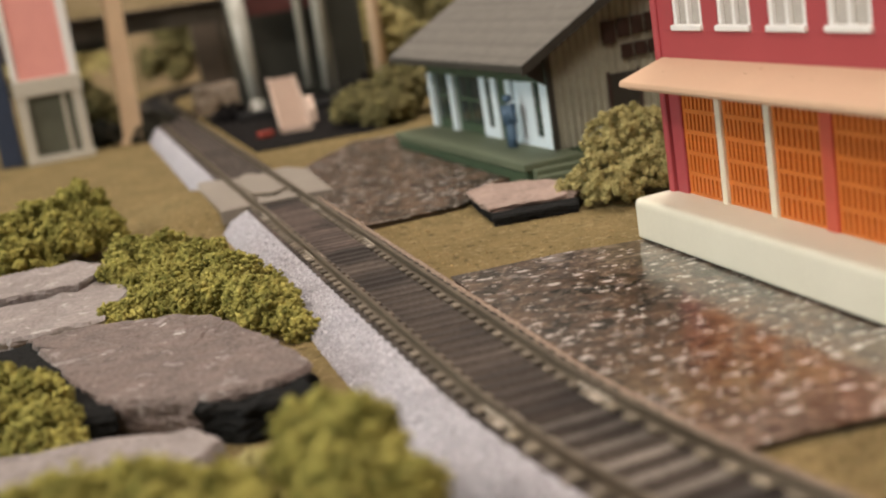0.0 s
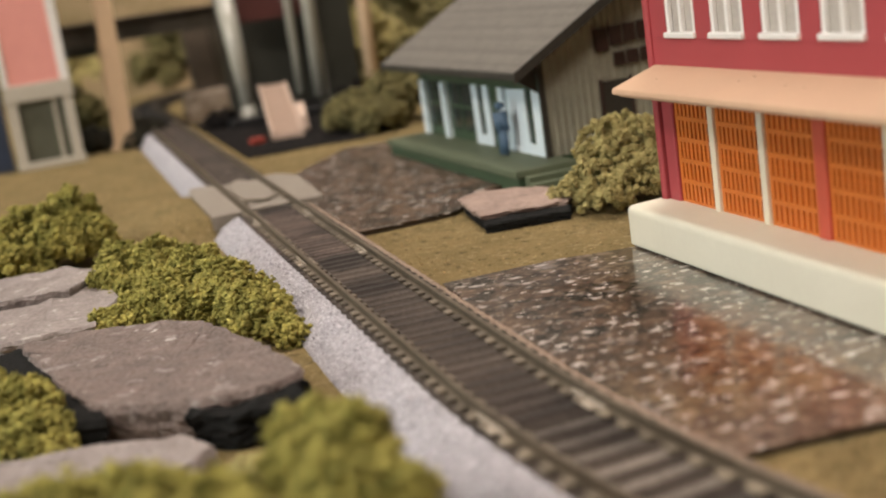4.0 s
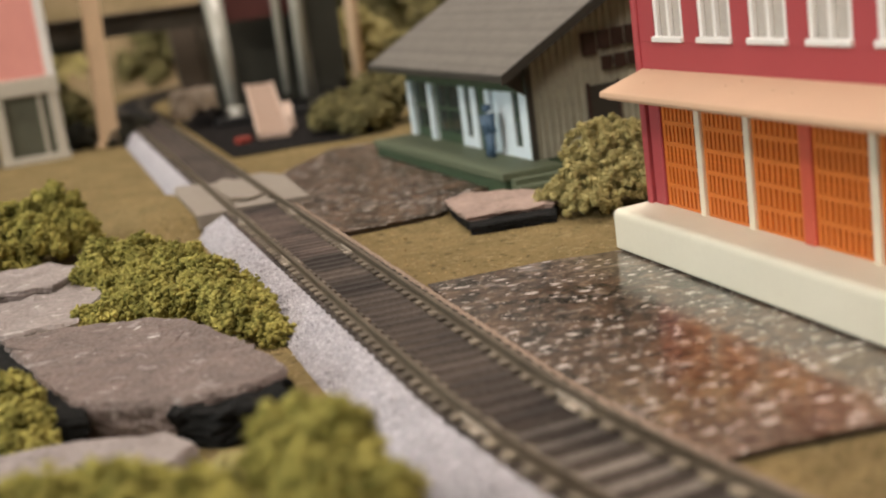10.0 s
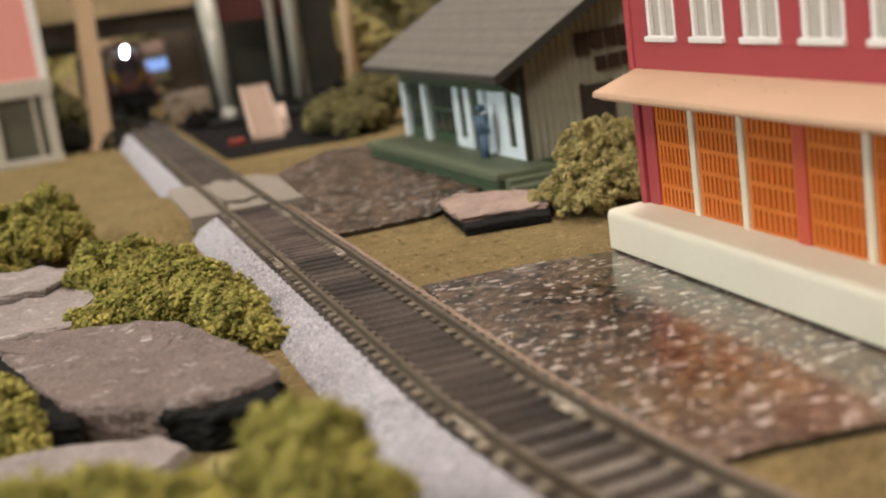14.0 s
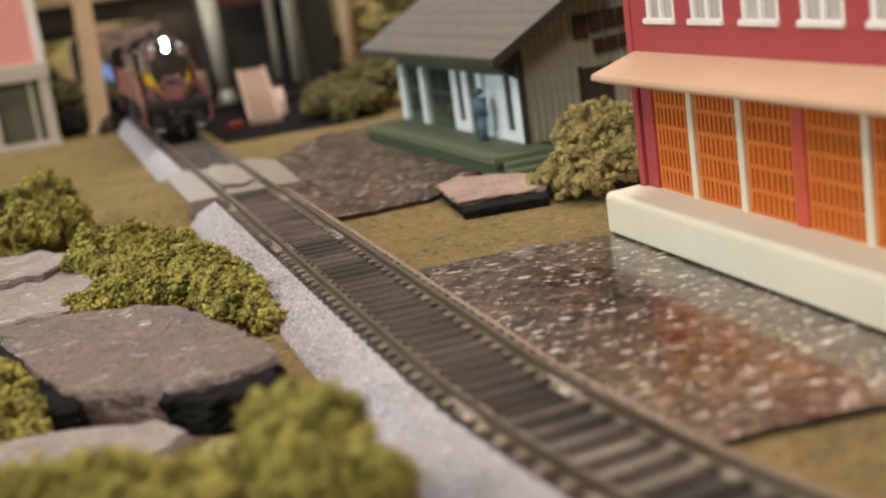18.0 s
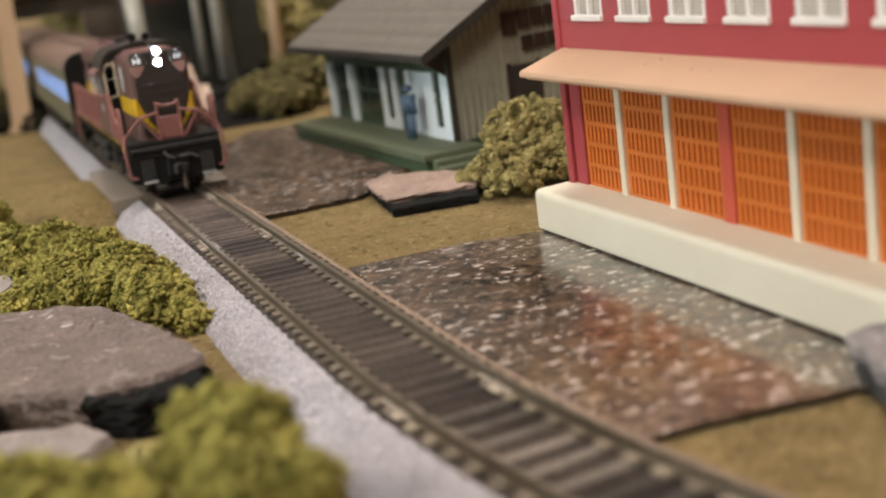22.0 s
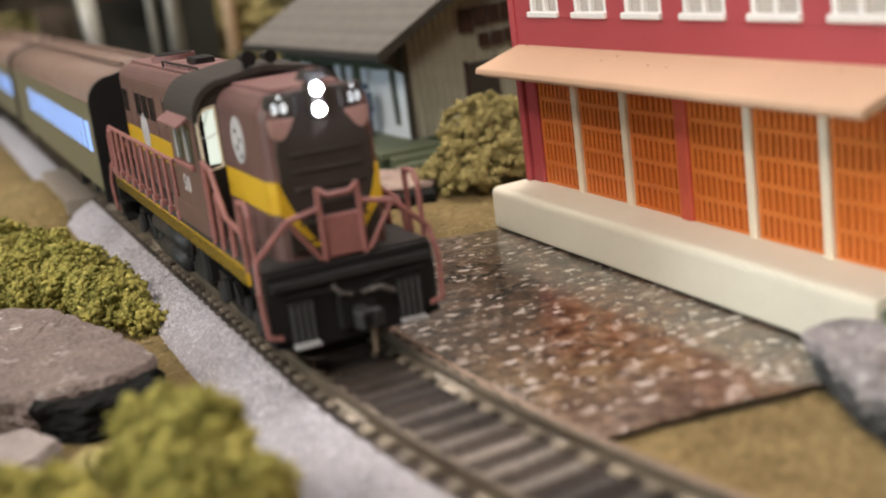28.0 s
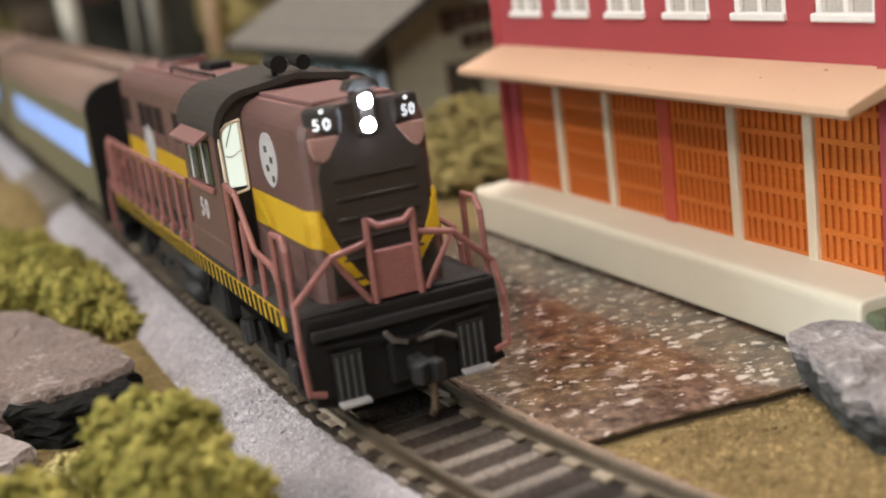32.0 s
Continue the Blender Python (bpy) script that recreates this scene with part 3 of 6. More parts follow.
# ---- setting: layout board, room ----


def sheet(name, x0, x1, y0, y1, step, height, material, label, kind="structure", category="ground"):
    nx, ny = int((x1 - x0) / step), int((y1 - y0) / step)
    vs, fs = [], []
    for j in range(ny + 1):
        for i in range(nx + 1):
            x, y = x0 + (x1 - x0) * i / nx, y0 + (y1 - y0) * j / ny
            vs.append((x * MM, y * MM, height(x, y) * MM))
    for j in range(ny):
        for i in range(nx):
            a = j * (nx + 1) + i
            fs.append((a, a + 1, a + nx + 2, a + nx + 1))
    me = bpy.data.meshes.new(name)
    me.from_pydata(vs, [], fs)
    me.materials.append(material)
    me.polygons.foreach_set("use_smooth", [True] * len(me.polygons))
    return tagged(new(name, me), label, category, "", kind)


def turf_z(x, y):
    return ground_z(x, y) + 0.12 * noise.noise(Vector((x * 0.3, y * 0.3, 3))) + (-1.2 if -21 < x < 12 else 0)


def steps(*spans):
    out = []
    for a, c, d in spans:
        k = round((c - a) / d)
        out += [a + (c - a) * i / k for i in range(k)]
    return out + [spans[-1][1]]


gx = steps((-700, -260, 22), (-260, 260, 3), (260, 1500, 31))
gy = steps((-700, -110, 22), (-110, 470, 3), (470, 1300, 8))
vs = [(x * MM, y * MM, turf_z(x, y) * MM) for y in gy for x in gx]
nx = len(gx)
fs = [(j * nx + i, j * nx + i + 1, j * nx + i + nx + 1, j * nx + i + nx) for j in range(len(gy) - 1) for i in range(nx - 1)]
me = bpy.data.meshes.new("ground")
me.from_pydata(vs, [], fs)
me.materials.append(M_TURF)
me.polygons.foreach_set("use_smooth", [True] * len(me.polygons))
tagged(new("ground", me), "tan and olive turf ground of the layout", "ground", "", "structure")
M_PLY = mat("plywood", (0.36, 0.25, 0.15), (0.27, 0.18, 0.11), rough=0.7, scale=20, fine=300)
table = thing("layout_table", 400, 300, -4, "plywood table that carries the model landscape", "table")
part("tabletop", box(-1100, 1100, -1000, 1000, -36, -2, 2), M_PLY, table)
part("fascia", box(-1112, -1100.2, -1000, 1000, -80, 3, 1), M_PLY, table)
part("fascia", box(1100.2, 1112, -1000, 1000, -80, 3, 1), M_PLY, table)
part("fascia", box(-1112, 1112, -1012, -1000.2, -80, 3, 1), M_PLY, table)
part("fascia", box(-1112, 1112, 1000.2, 1012, -80, 3, 1), M_PLY, table)
for x in (-1000, 0, 1000):
    for y in (-900, 900):
        part("leg", box(x - 35, x + 35, y - 35, y + 35, -996, -36.2, 3), M_PLY, table)


def hill_z(x, y):
    f = min(1.0, max(0.0, (y - 1075) / 170))
    return -8 + f * (190 + 50 * noise.noise(Vector((x * 0.006, y * 0.006, 1)))) + 9 * noise.noise(Vector((x * 0.03, y * 0.03, 5))) * f


sheet("hill_backdrop", -700, 1500, 1060, 1300, 8.0, hill_z, M_HILL, "brown earth hillside at the back of the layout", category="hill")

for nm, b in (
    ("wall_north", (-2200, 2200, 1900, 1960, -1000, 1500)),
    ("wall_south", (-2200, 2200, -1960, -1900, -1000, 1500)),
    ("wall_east", (2200, 2260, -1960, 1960, -1000, 1500)),
    ("ceiling", (-2260, 2260, -1960, 1960, 1500, 1560)),
    ("floor", (-2260, 2260, -1960, 1960, -1060, -1000)),
):
    single(nm, box(*b), M_ROOM, "plain beige painted %s of the room" % nm.split("_")[0], "room", kind="structure")
b = None
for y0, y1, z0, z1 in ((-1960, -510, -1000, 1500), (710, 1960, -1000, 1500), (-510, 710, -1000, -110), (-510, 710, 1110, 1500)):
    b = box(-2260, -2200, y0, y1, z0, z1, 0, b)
single("wall_west", b, M_ROOM, "plain beige painted wall with an opening for the added window", "room", kind="structure")
# unseen window, added to house the side fill
win = thing("added_window_1", -2230, 100, 500, "unseen white window frame added around the side fill lamp", "window", kind="structure")
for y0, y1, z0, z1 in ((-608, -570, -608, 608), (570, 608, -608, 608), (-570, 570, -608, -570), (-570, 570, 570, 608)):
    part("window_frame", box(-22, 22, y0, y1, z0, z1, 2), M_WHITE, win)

# ---- roadbed ----


def ribbon(s0, s1, step, profile, jitter=0.0, seed=0):
    """A strip along the track; profile: (offset, height) from left to right."""
    b = bmesh.new()
    rows = []
    k = int((s1 - s0) / step)
    for j in range(k + 1):
        s = s0 + (s1 - s0) * j / k
        x, y, a = line(s)
        row = []
        for i, (o, z) in enumerate(profile):
            q = Vector((o * 0.9, s * 0.9, seed))
            jz = jitter * (noise.noise(q) + 0.6 * noise.noise(q * 2.3)) if 0 < i < len(profile) - 1 else 0
            wob = jitter * 1.6 * noise.noise(Vector((s * 0.06, seed, 2.0)))
            row.append(b.verts.new((x + (o + jz + (wob if o < -10 else 0)) * math.cos(a), y - (o + jz) * math.sin(a), z + jz)))
        rows.append(row)
    for j in range(k):
        for i in range(len(profile) - 1):
            b.faces.new((rows[j][i], rows[j][i + 1], rows[j + 1][i + 1], rows[j + 1][i]))
    return b


def shoulder(foot=-22.8):
    pts = []
    for i in range(25):
        f = i / 24
        pts.append((foot + (-12.0 - foot) * f, -0.6 + 7.2 * (1 - (1 - f) ** 1.7)))
    return pts + [(-11.4, 6.2), (-11.0, 5.0)]


for nm, a, c in (("ballast_shoulder", -110, 287), ("ballast_shoulder", 372, 700)):
    ob = single(nm, ribbon(a, c, 0.75 if a < 0 else 1.2, shoulder(-22.8 if a < 0 else -20.5), 0.26, 3), M_BALLAST, "pale grey granular ballast shoulder beside the track", "ballast", kind="structure")
for a, c in ((-110, 291), (366, 690)):
    single("roadbed", ribbon(a, c, 1.5, [(-12.5, 4.6)] + [(-12 + 1.0 * i, 6.88) for i in range(25)] + [(13.6, 4.6), (16.5, 3.6)], 0.16, 8), M_BED if a < 0 else M_BEDFAR, "dark brown roadbed under the track", "roadbed", kind="structure")
single("roadbed", ribbon(690, 2450, 4.0, [(-24, -0.6), (-18, 3.5), (-12.5, 5.8)] + [(-12 + 2.0 * i, 6.6) for i in range(13)] + [(14, 5.8), (20, 3.0)], 0.3, 9), M_COAL, "black roadbed of the far curve", "roadbed", kind="structure")
single("roadbed_edge", ribbon(-60, 289, 0.8, [(12.6, 4.8), (12.9, 6.1), (13.4, 6.5), (13.9, 6.5), (14.4, 6.1), (15.2, 4.9), (16.2, 3.8)], 0.28, 14), mat("pale_tan_grit", (0.36, 0.28, 0.22), (0.22, 0.165, 0.125), rough=0.9, scale=300, fine=1500, bump=0.6), "ragged pale tan edge of the roadbed", "roadbed", kind="structure")
# end face of the ballast beside the crossing
single("ballast_end", prism([(-22.4, -0.6), (-11.5, 0), (-11.5, 5.6), (-14, 5.6), (-19, 3.8)], "y", 285, 287.4), M_BALLAST, "rounded pale end of the ballast shoulder", "ballast", kind="structure")

# ---- track ----
track = thing("railway_track", 0, 0, 0, "model railway track with brown weathered rails on plastic ties", "track")
GAUGE = 8.25 + 0.5


def rail_strip(off, s0, s1):
    w, h = 0.5, 9.2
    prof = [(off - 1.05, 7.15), (off - 1.05, 7.45), (off - 0.28, 7.75), (off - 0.28, 8.45), (off - w, 8.7), (off - w, h - 0.1), (off - w + 0.12, h),
            (off + w - 0.12, h), (off + w, h - 0.1), (off + w, 8.7), (off + 0.28, 8.45), (off + 0.28, 7.75), (off + 1.05, 7.45), (off + 1.05, 7.15)]
    return ribbon(s0, s1, 6.0, prof, 0.0)


for off in (-GAUGE, GAUGE):
    for s0, s1 in ((-110, 34.8), (35.2, 188), (188.4, 262), (262.4, 700), (700.4, 2450)):
        part("rail", rail_strip(off, s0, s1), M_RAIL if s0 < 690 else M_GIRDER, track)
tie_s = [-104 + 6.6 * i for i in range(21)] + [36.5 + 5.4 * i for i in range(29)] + [191.5 + 4.4 * i for i in range(22)] + [376 + 9.5 * i for i in range(218)]
tie_me = {}
rng = random.Random(4)
for s in tie_s:
    x, y, a = line(s)
    w = 1.2 if s < 36 else 1.3 if s < 190 else 1.1 if s < 290 else 1.7 if s < 690 else 1.6
    if w not in tie_me:
        ob = part("tie", box(-12.4, 12.4, -w, w, 5.2, 7.1, 0.2), M_TIEPALE if s < 36 else M_TIE if s < 190 or 290 < s < 690 else M_TIERED if s < 290 else M_BLACK, track)
        tie_me[w] = ob.data
    else:
        ob = new("tie", tie_me[w])
        ob.parent = track
    ob.matrix_local = pose(x * MM, y * MM, rng.uniform(-0.12, 0.05) * MM, 0, 0, -math.degrees(a) + rng.uniform(-1.2, 1.2))
# spike plates beside each rail foot, near stretch
plate = {}
for s in tie_s:
    if s > 290:
        break
    x, y, a = line(s)
    w = 1.35 if s < 36 else 1.15 if s < 190 else 0.9
    for off in (-GAUGE - 1.7, -GAUGE + 1.7, GAUGE - 1.7, GAUGE + 1.7):
        if w not in plate:
            ob = part("spike_plate", box(-0.9, 0.9, -w * 1.15, w * 1.15, 7.0, 7.7, 0.15), M_PLATEPALE if s < 36 else M_PLATE, track)
            plate[w] = ob.data
        else:
            ob = new("spike_plate", plate[w])
            ob.parent = track
        ob.matrix_local = pose((x + off * math.cos(a)) * MM, (y - off * math.sin(a)) * MM, 0, 0, 0, -math.degrees(a))
for s in (35, 188, 262, 700):
    for off in (-GAUGE, GAUGE):
        x, y, a = line(s)
        b = box(-1.25, -0.75, -6, 6, 7.2, 8.3, 0.15)
        b = box(0.75, 1.25, -6, 6, 7.2, 8.3, 0.15, b)
        b = box(-2.5, 2.5, -3, 3, 7.05, 7.5, 0.2, b)
        ob = part("rail_joiner", b, M_JOINER, track, "tan metal rail joiner")
        ob.matrix_local = pose((x + off) * MM, y * MM, 0, 0, 0, -math.degrees(a))

rer = thing("rerailer_crossing", 0, 292, 0, "grey plastic rerailer crossing set around the rails", "crossing")
part("side_plate", prism([(-21, 0), (-10.2, 0), (-10.2, 78), (-19, 82), (-21, 74)], "z", 2.0, 7.5, 0.35), M_RERAIL, rer)
part("side_plate", prism([(10.4, 0), (19.8, 0), (23, 62), (17, 78), (10.4, 78)], "z", 3.5, 7.8, 0.35), M_RERAIL, rer)
oval = [(6.6 * math.cos(t) * (1 if abs(math.sin(t)) < 0.7 else 0.95), 44 + 34 * math.sin(t)) for t in [2 * math.pi * i / 28 for i in range(28)]]
part("centre_plate", prism(oval, "z", 5.0, 8.0, 0.5), M_RERAIL, rer)
part("guard_rail", tube([(-6.9, 6, 8.6), (-6.9, 16, 8.6), (0, 9.5, 8.6), (6.9, 16, 8.6), (6.9, 6, 8.6)], 0.5), M_RAIL, rer)
part("end_plate", box(-7.2, 7.2, 0, 8, 4.2, 7.9, 0.3), M_RERAIL, rer)
part("underside", box(-11, 11, 1, 76, 3.5, 7.2, 0.2), M_RERAIL, rer)

# ---- printed cards that pave the yard ----


def card(outline, z, label, at):
    ob = thing("yard_paving_card", at[0], at[1], z, label, "paving card")
    pts = [(x - at[0], y - at[1]) for x, y in outline]
    fine = []
    rg = random.Random(len(outline) * 3)
    for i in range(len(pts)):
        a, c = Vector(pts[i]), Vector(pts[(i + 1) % len(pts)])
        k = max(2, int((c - a).length / 4))
        for j in range(k):
            p = a.lerp(c, j / k)
            fine.append((p.x + rg.uniform(-0.25, 0.25), p.y + rg.uniform(-0.25, 0.25)))
    part("printed_face", prism(fine, "z", 0.55, 0.95), M_CARD if at[1] < 200 else M_CARDWORN, ob)
    part("card_core", prism([(x * 0.99, y * 0.99) for x, y in fine], "z", -0.8, 0.546), M_CARDEDGE, ob)
    return ob


card([(16, 139.5), (45, 138.5), (74, 132), (74, 6), (56, 0.5), (34, 4), (19, 4.6), (15.6, 20), (15.2, 60), (15.2, 120)], 4.6, "glossy brown and white mottled paving card beside the track", (46, 70))
card([(15.5, 223), (48, 225), (69, 252), (88, 255), (84, 420), (60, 425), (26, 374), (20.5, 320), (15.8, 286), (15.4, 250)], 4.6, "brown and grey mottled paving card before the depot", (45, 310))

# ---- red building ----
red = thing("red_storehouse", 76, 60, 4, "red storehouse with orange lattice windows, tan awning, cream plinth", "building")
# local: x from the facade (0) to the back, y along the facade, z from the yard
B0, B1 = -57.0, 72.5
part("plinth", prism([(-10.3, 2.0), (-10.3, 10.9), (-9.9, 11.8), (-9.0, 12.2), (0.6, 12.5), (64, 12.5), (64, 2.0)], "y", B0 - 2.6, B1 + 2.6, 0.55), M_CREAM, red, "cream painted plinth with a sloping top")
# dark base set back so a shadow line shows below the plinth
part("base_shade", box(-9.5, 63.4, B0 - 2.0, B1 + 2.0, 0, 1.996), M_CARDEDGE, red, "recessed base, dark to draw the shade line under the plinth")
zt = 12.0
wall = part("wall", box(2.2, 60, B0 + 1, B1 - 0.4, zt, 120, 0.0), M_RED, red)
# upper storey skin with true window openings
ys = [56.9 - 20.95 * k for k in range(6)]
zb, ztop = 53.2, 76.0
part("lower_wall_band", box(0, 2.196, B0 + 1, B1, 45.5, zb, 0.1), M_RED, red)
part("upper_wall_band", box(0, 2.196, B0 + 1, B1, ztop, 120, 0.1), M_RED, red)
edges = [B1] + [e for y in ys for e in (y + 7.0, y - 7.0)] + [B0 + 1]
for k in range(0, len(edges), 2):
    part("wall_pier", box(0.004, 2.19, edges[k + 1], edges[k], zb + 0.004, ztop - 0.004, 0.0), M_RED, red)
for y in ys:
    w = part("window", box(1.4, 1.9, y - 6.9, y + 6.9, zb + 0.1, ztop - 0.1), M_PANE, red, "white framed sash window")
    part("sill", box(-0.9, 1.2, y - 7.2, y + 7.2, zb - 0.1, zb + 1.3, 0.25), M_WHITE, w)
    part("frame", box(0.1, 1.39, y - 6.95, y - 5.6, zb + 0.9, ztop - 0.1, 0.2), M_WHITE, w)
    part("frame", box(0.1, 1.39, y + 5.6, y + 6.95, zb + 0.9, ztop - 0.1, 0.2), M_WHITE, w)
    part("mullion", box(0.0, 1.39, y - 0.55, y + 0.55, zb + 0.9, ztop - 0.1, 0.2), M_WHITE, w)
    part("muntin", box(0.5, 1.39, y - 5.6, y + 5.6, 64.5, 65.5, 0.1), M_WHITE, w)
# corner pilasters
part("corner_pilaster", box(-0.9, 3, B1 - 1.0, B1 + 1.4, zt, 120, 0.4), M_RED, red)
part("corner_pilaster", box(0.2, 3, B1 - 6.5, B1 - 1.4, zt, 46, 0.3), M_RED, red)
part("corner_pilaster", box(-0.9, 3, B0 - 0.2, B0 + 2.2, zt, 120, 0.4), M_RED, red)
# awning
awn = part("awning", prism([(-12.6, 41.2), (-12.3, 42.5), (0.2, 46.6), (0.2, 43.9), (-11.8, 40.8)], "y", B0 - 4.2, B1 - 0.8, 0.35), M_AWN, red, "tan sloping awning with dust specks")
part("fascia_rib", box(-11.2, -10.2, B0 - 3.2, B1 - 2, 40.4, 41.4, 0.2), M_AWN, awn)
# bays
posts = [47.7, 26.7, -16.4, -37.2]
for y in posts:
    part("post", box(0.1, 2.2, y - 1.15, y + 1.15, zt, 44.5, 0.25), M_POST, red, "cream plastic post")
part("red_pilaster", box(0.3, 2.2, 3.4, 7.4, zt, 45.0, 0.3), M_PILASTER, red)
bay = [B1 - 6.6, 47.7 + 1.15, 47.7 - 1.15, 26.7 + 1.15, 26.7 - 1.15, 7.4, 3.4, -16.4 + 1.15, -16.4 - 1.15, -37.2 + 1.15, -37.2 - 1.15, B0 + 2.4]
bar_cache = {}
for k in range(0, len(bay), 2):
    hi, lo = bay[k], bay[k + 1]
    lat = part("lattice_window", box(1.5, 2.15, lo, hi, zt + 0.2, 44.4), M_ORANGEDARK, red, "orange plastic lattice window")
    wid = hi - lo
    for j in range(7):
        z = zt + 0.6 + j * 5.2
        b = box(0.95, 1.49, lo + 0.05, hi - 0.05, z - 0.55, z + 0.55, 0.12)
        part("lattice_rail", b, M_ORANGE, lat)
    nb = max(5, round(wid / 2.15))
    for j in range(nb + 1):
        y = lo + 0.6 + (wid - 1.2) * j / nb
        wz = 0.5
        if j == 0 or j == nb:
            wz = 0.75
        if wz not in bar_cache:
            bar_cache[wz] = part("lattice_bar", box(1.08, 1.48, -wz, wz, zt + 0.3, 44.3), M_ORANGE, lat)
            bar_cache[wz].location.y = y * MM
        else:
            again(bar_cache[wz], lat, 0, y, 0)
# dust specks on awning and plinth
rg = random.Random(11)
speck = None
for k in range(13):
    y = rg.uniform(B0, B1 - 4)
    f = rg.random()
    x, z = -12 + 12 * f, 42.4 + 4.2 * f
    if speck is None:
        speck = part("speck", box(-0.18, 0.18, -0.26, 0.26, -0.1, 0.1, 0.04), M_SPECK, awn, "brown crumb")
        speck.location = (x * MM, y * MM, z * MM)
    else:
        again(speck, awn, x, y, z)
part("near_end_block", box(-9.6, 10, B0 - 6.5, B0 - 2.7, 0.5, 10.5, 0.6), M_DECK, red, "green painted block at the plinth's end")

# ---- depot ----
dep = thing("depot", 92.6, 252, 4, "small station with taupe battens, pale blue front and grey shingle roof", "station", rz=2.2)
# local: x into the house from the track front, y away from the viewer along the front
W, L, H = 80.0, 126.0, 42.0
part("porch_deck", box(-19, 4, -15, L + 2, 5.4, 7.8, 0.3), M_DECK, dep, "green painted porch deck")
for k in range(15):
    part("porch_plank", box(-18.9 + k * 1.5, -17.5 + k * 1.5, -14.8, L + 1.8, 7.8, 8.05), M_DECK, dep)
part("porch_skirt", box(-18, 3, -14, L + 1, 0, 5.4, 0.2), M_GREEN, dep)
for k in range(3):
    part("step", box(-16, 22, -15 - 3.4 * (k + 1), -15 - 3.4 * k + 0.4, 0, 6.0 - 2.0 * k, 0.25), M_DECK, dep)
part("foundation", box(0, W, 0, L, 0, 7.9), M_GREEN, dep)
front = part("front_wall", box(0.6, 2.2, 0.4, L, 7.9, H), M_GREEN, dep, "dark green front wall")
# pale blue panels framing door and windows on the front (y of the panel edges)
for a, c in ((0.2, 7.5), (13.5, 20.5), (48.5, 54), (60, 65.5)):
    part("pale_panel", box(-0.6, 0.55, a, c, 8.1, 31.5, 0.15), M_PALEBLUE, front, "pale blue panel")
for a, c in ((7.504, 13.496), (20.504, 32), (54.004, 59.996)):
    part("pale_panel", box(-0.6, 0.55, a, c, 8.1, 12.0 if a < 20 or a > 50 else 9.6, 0.12), M_PALEBLUE, front)
for a, c in ((32.004, 36.5), (95, 99.5), (121, 125.5)):
    part("pale_post", box(-1.6, 0.55, a, c, 8.1, 31.5, 0.15), M_PALEBLUE, front)
for a, c in ((7.6, 13.4), (54.1, 59.9), (68, 92), (102, 119)):
    w = part("window", box(0.2, 0.56, a, c, 12.2, 31.4), M_DARKPANE, front, "dark green window")
    part("sash_bar", box(-0.1, 0.19, a, c, 21.3, 22.3), M_GREEN, w)
    part("sash_bar", box(-0.1, 0.19, (a + c) / 2 - 0.4, (a + c) / 2 + 0.4, 12.2, 31.4), M_GREEN, w)
part("door", box(0.1, 0.57, 21, 31.6, 9.7, 31), M_PALEBLUE, front, "pale blue door")
part("lintel", box(-1.0, 0.5, 0.2, L, 31.6, H - 3, 0.2), M_GREEN, front)
# gable towards the viewer, board and batten
SLOPE = 0.57
RZ = H + SLOPE * W / 2 - 8
g = part("gable_wall", prism([(0.8, 7.9), (W - 0.8, 7.9), (W - 0.8, H), (W / 2, RZ + 8), (0.8, H)], "y", 0.6, 2.2), M_BATTEN, dep, "taupe board and batten gable")
slope = (RZ + 8 - H) / (W / 2)
k = 0
x = 2.0
while x < W - 1:
    top = H + slope * min(x, W - x) - 1.0
    if not (22.5 < x < 36):
        part("batten", box(x - 0.35, x + 0.35, -0.3, 0.58, 7.9, top, 0.0), M_BATTEN, g)
    else:
        part("batten", box(x - 0.35, x + 0.35, -0.3, 0.58, 31.5, top, 0.0), M_BATTEN, g)
    x += 2.75
part("corner_board", box(-0.7, 1.6, -0.7, 0.55, 7.9, H + 1, 0.15), M_ROOFEDGE, g)
d = part("gable_door", box(23.5, 34.5, -0.45, 0.5, 8.0, 30.5), M_ROOFEDGE, dep, "dark door in the gable")
part("door_frame", box(22.6, 23.496, -0.9, 0.55, 8, 31.4, 0.1), M_SIGN, d)
part("door_frame", box(34.504, 35.4, -0.9, 0.55, 8, 31.4, 0.1), M_SIGN, d)
sign = part("sign_lettering", box(22, 27.5, -1.2, -0.4, 41.0, 49.0, 0.1), M_SIGN, dep, "dark raised lettering, too dim to read")
for a, c, z0, z1 in ((28.2, 33, 42.6, 49.2), (33.7, 38.4, 43.0, 49.5), (39.1, 44, 43, 49.8), (29, 33.4, 35.2, 40.2), (34.1, 38.8, 35.4, 40.4), (39.5, 44, 35.6, 40.6)):
    part("lettering_bar", box(a, c, -1.2, -0.4, z0, z1, 0.12), M_SIGN, sign)
part("back_wall", box(W - 2, W - 0.4, 2.3, L, 7.9, H), M_BATTEN, dep)
part("far_gable_wall", prism([(0.8, 7.9), (W - 0.8, 7.9), (W - 0.8, H), (W / 2, RZ + 8), (0.8, H)], "y", L - 2, L - 0.4), M_BATTEN, dep)
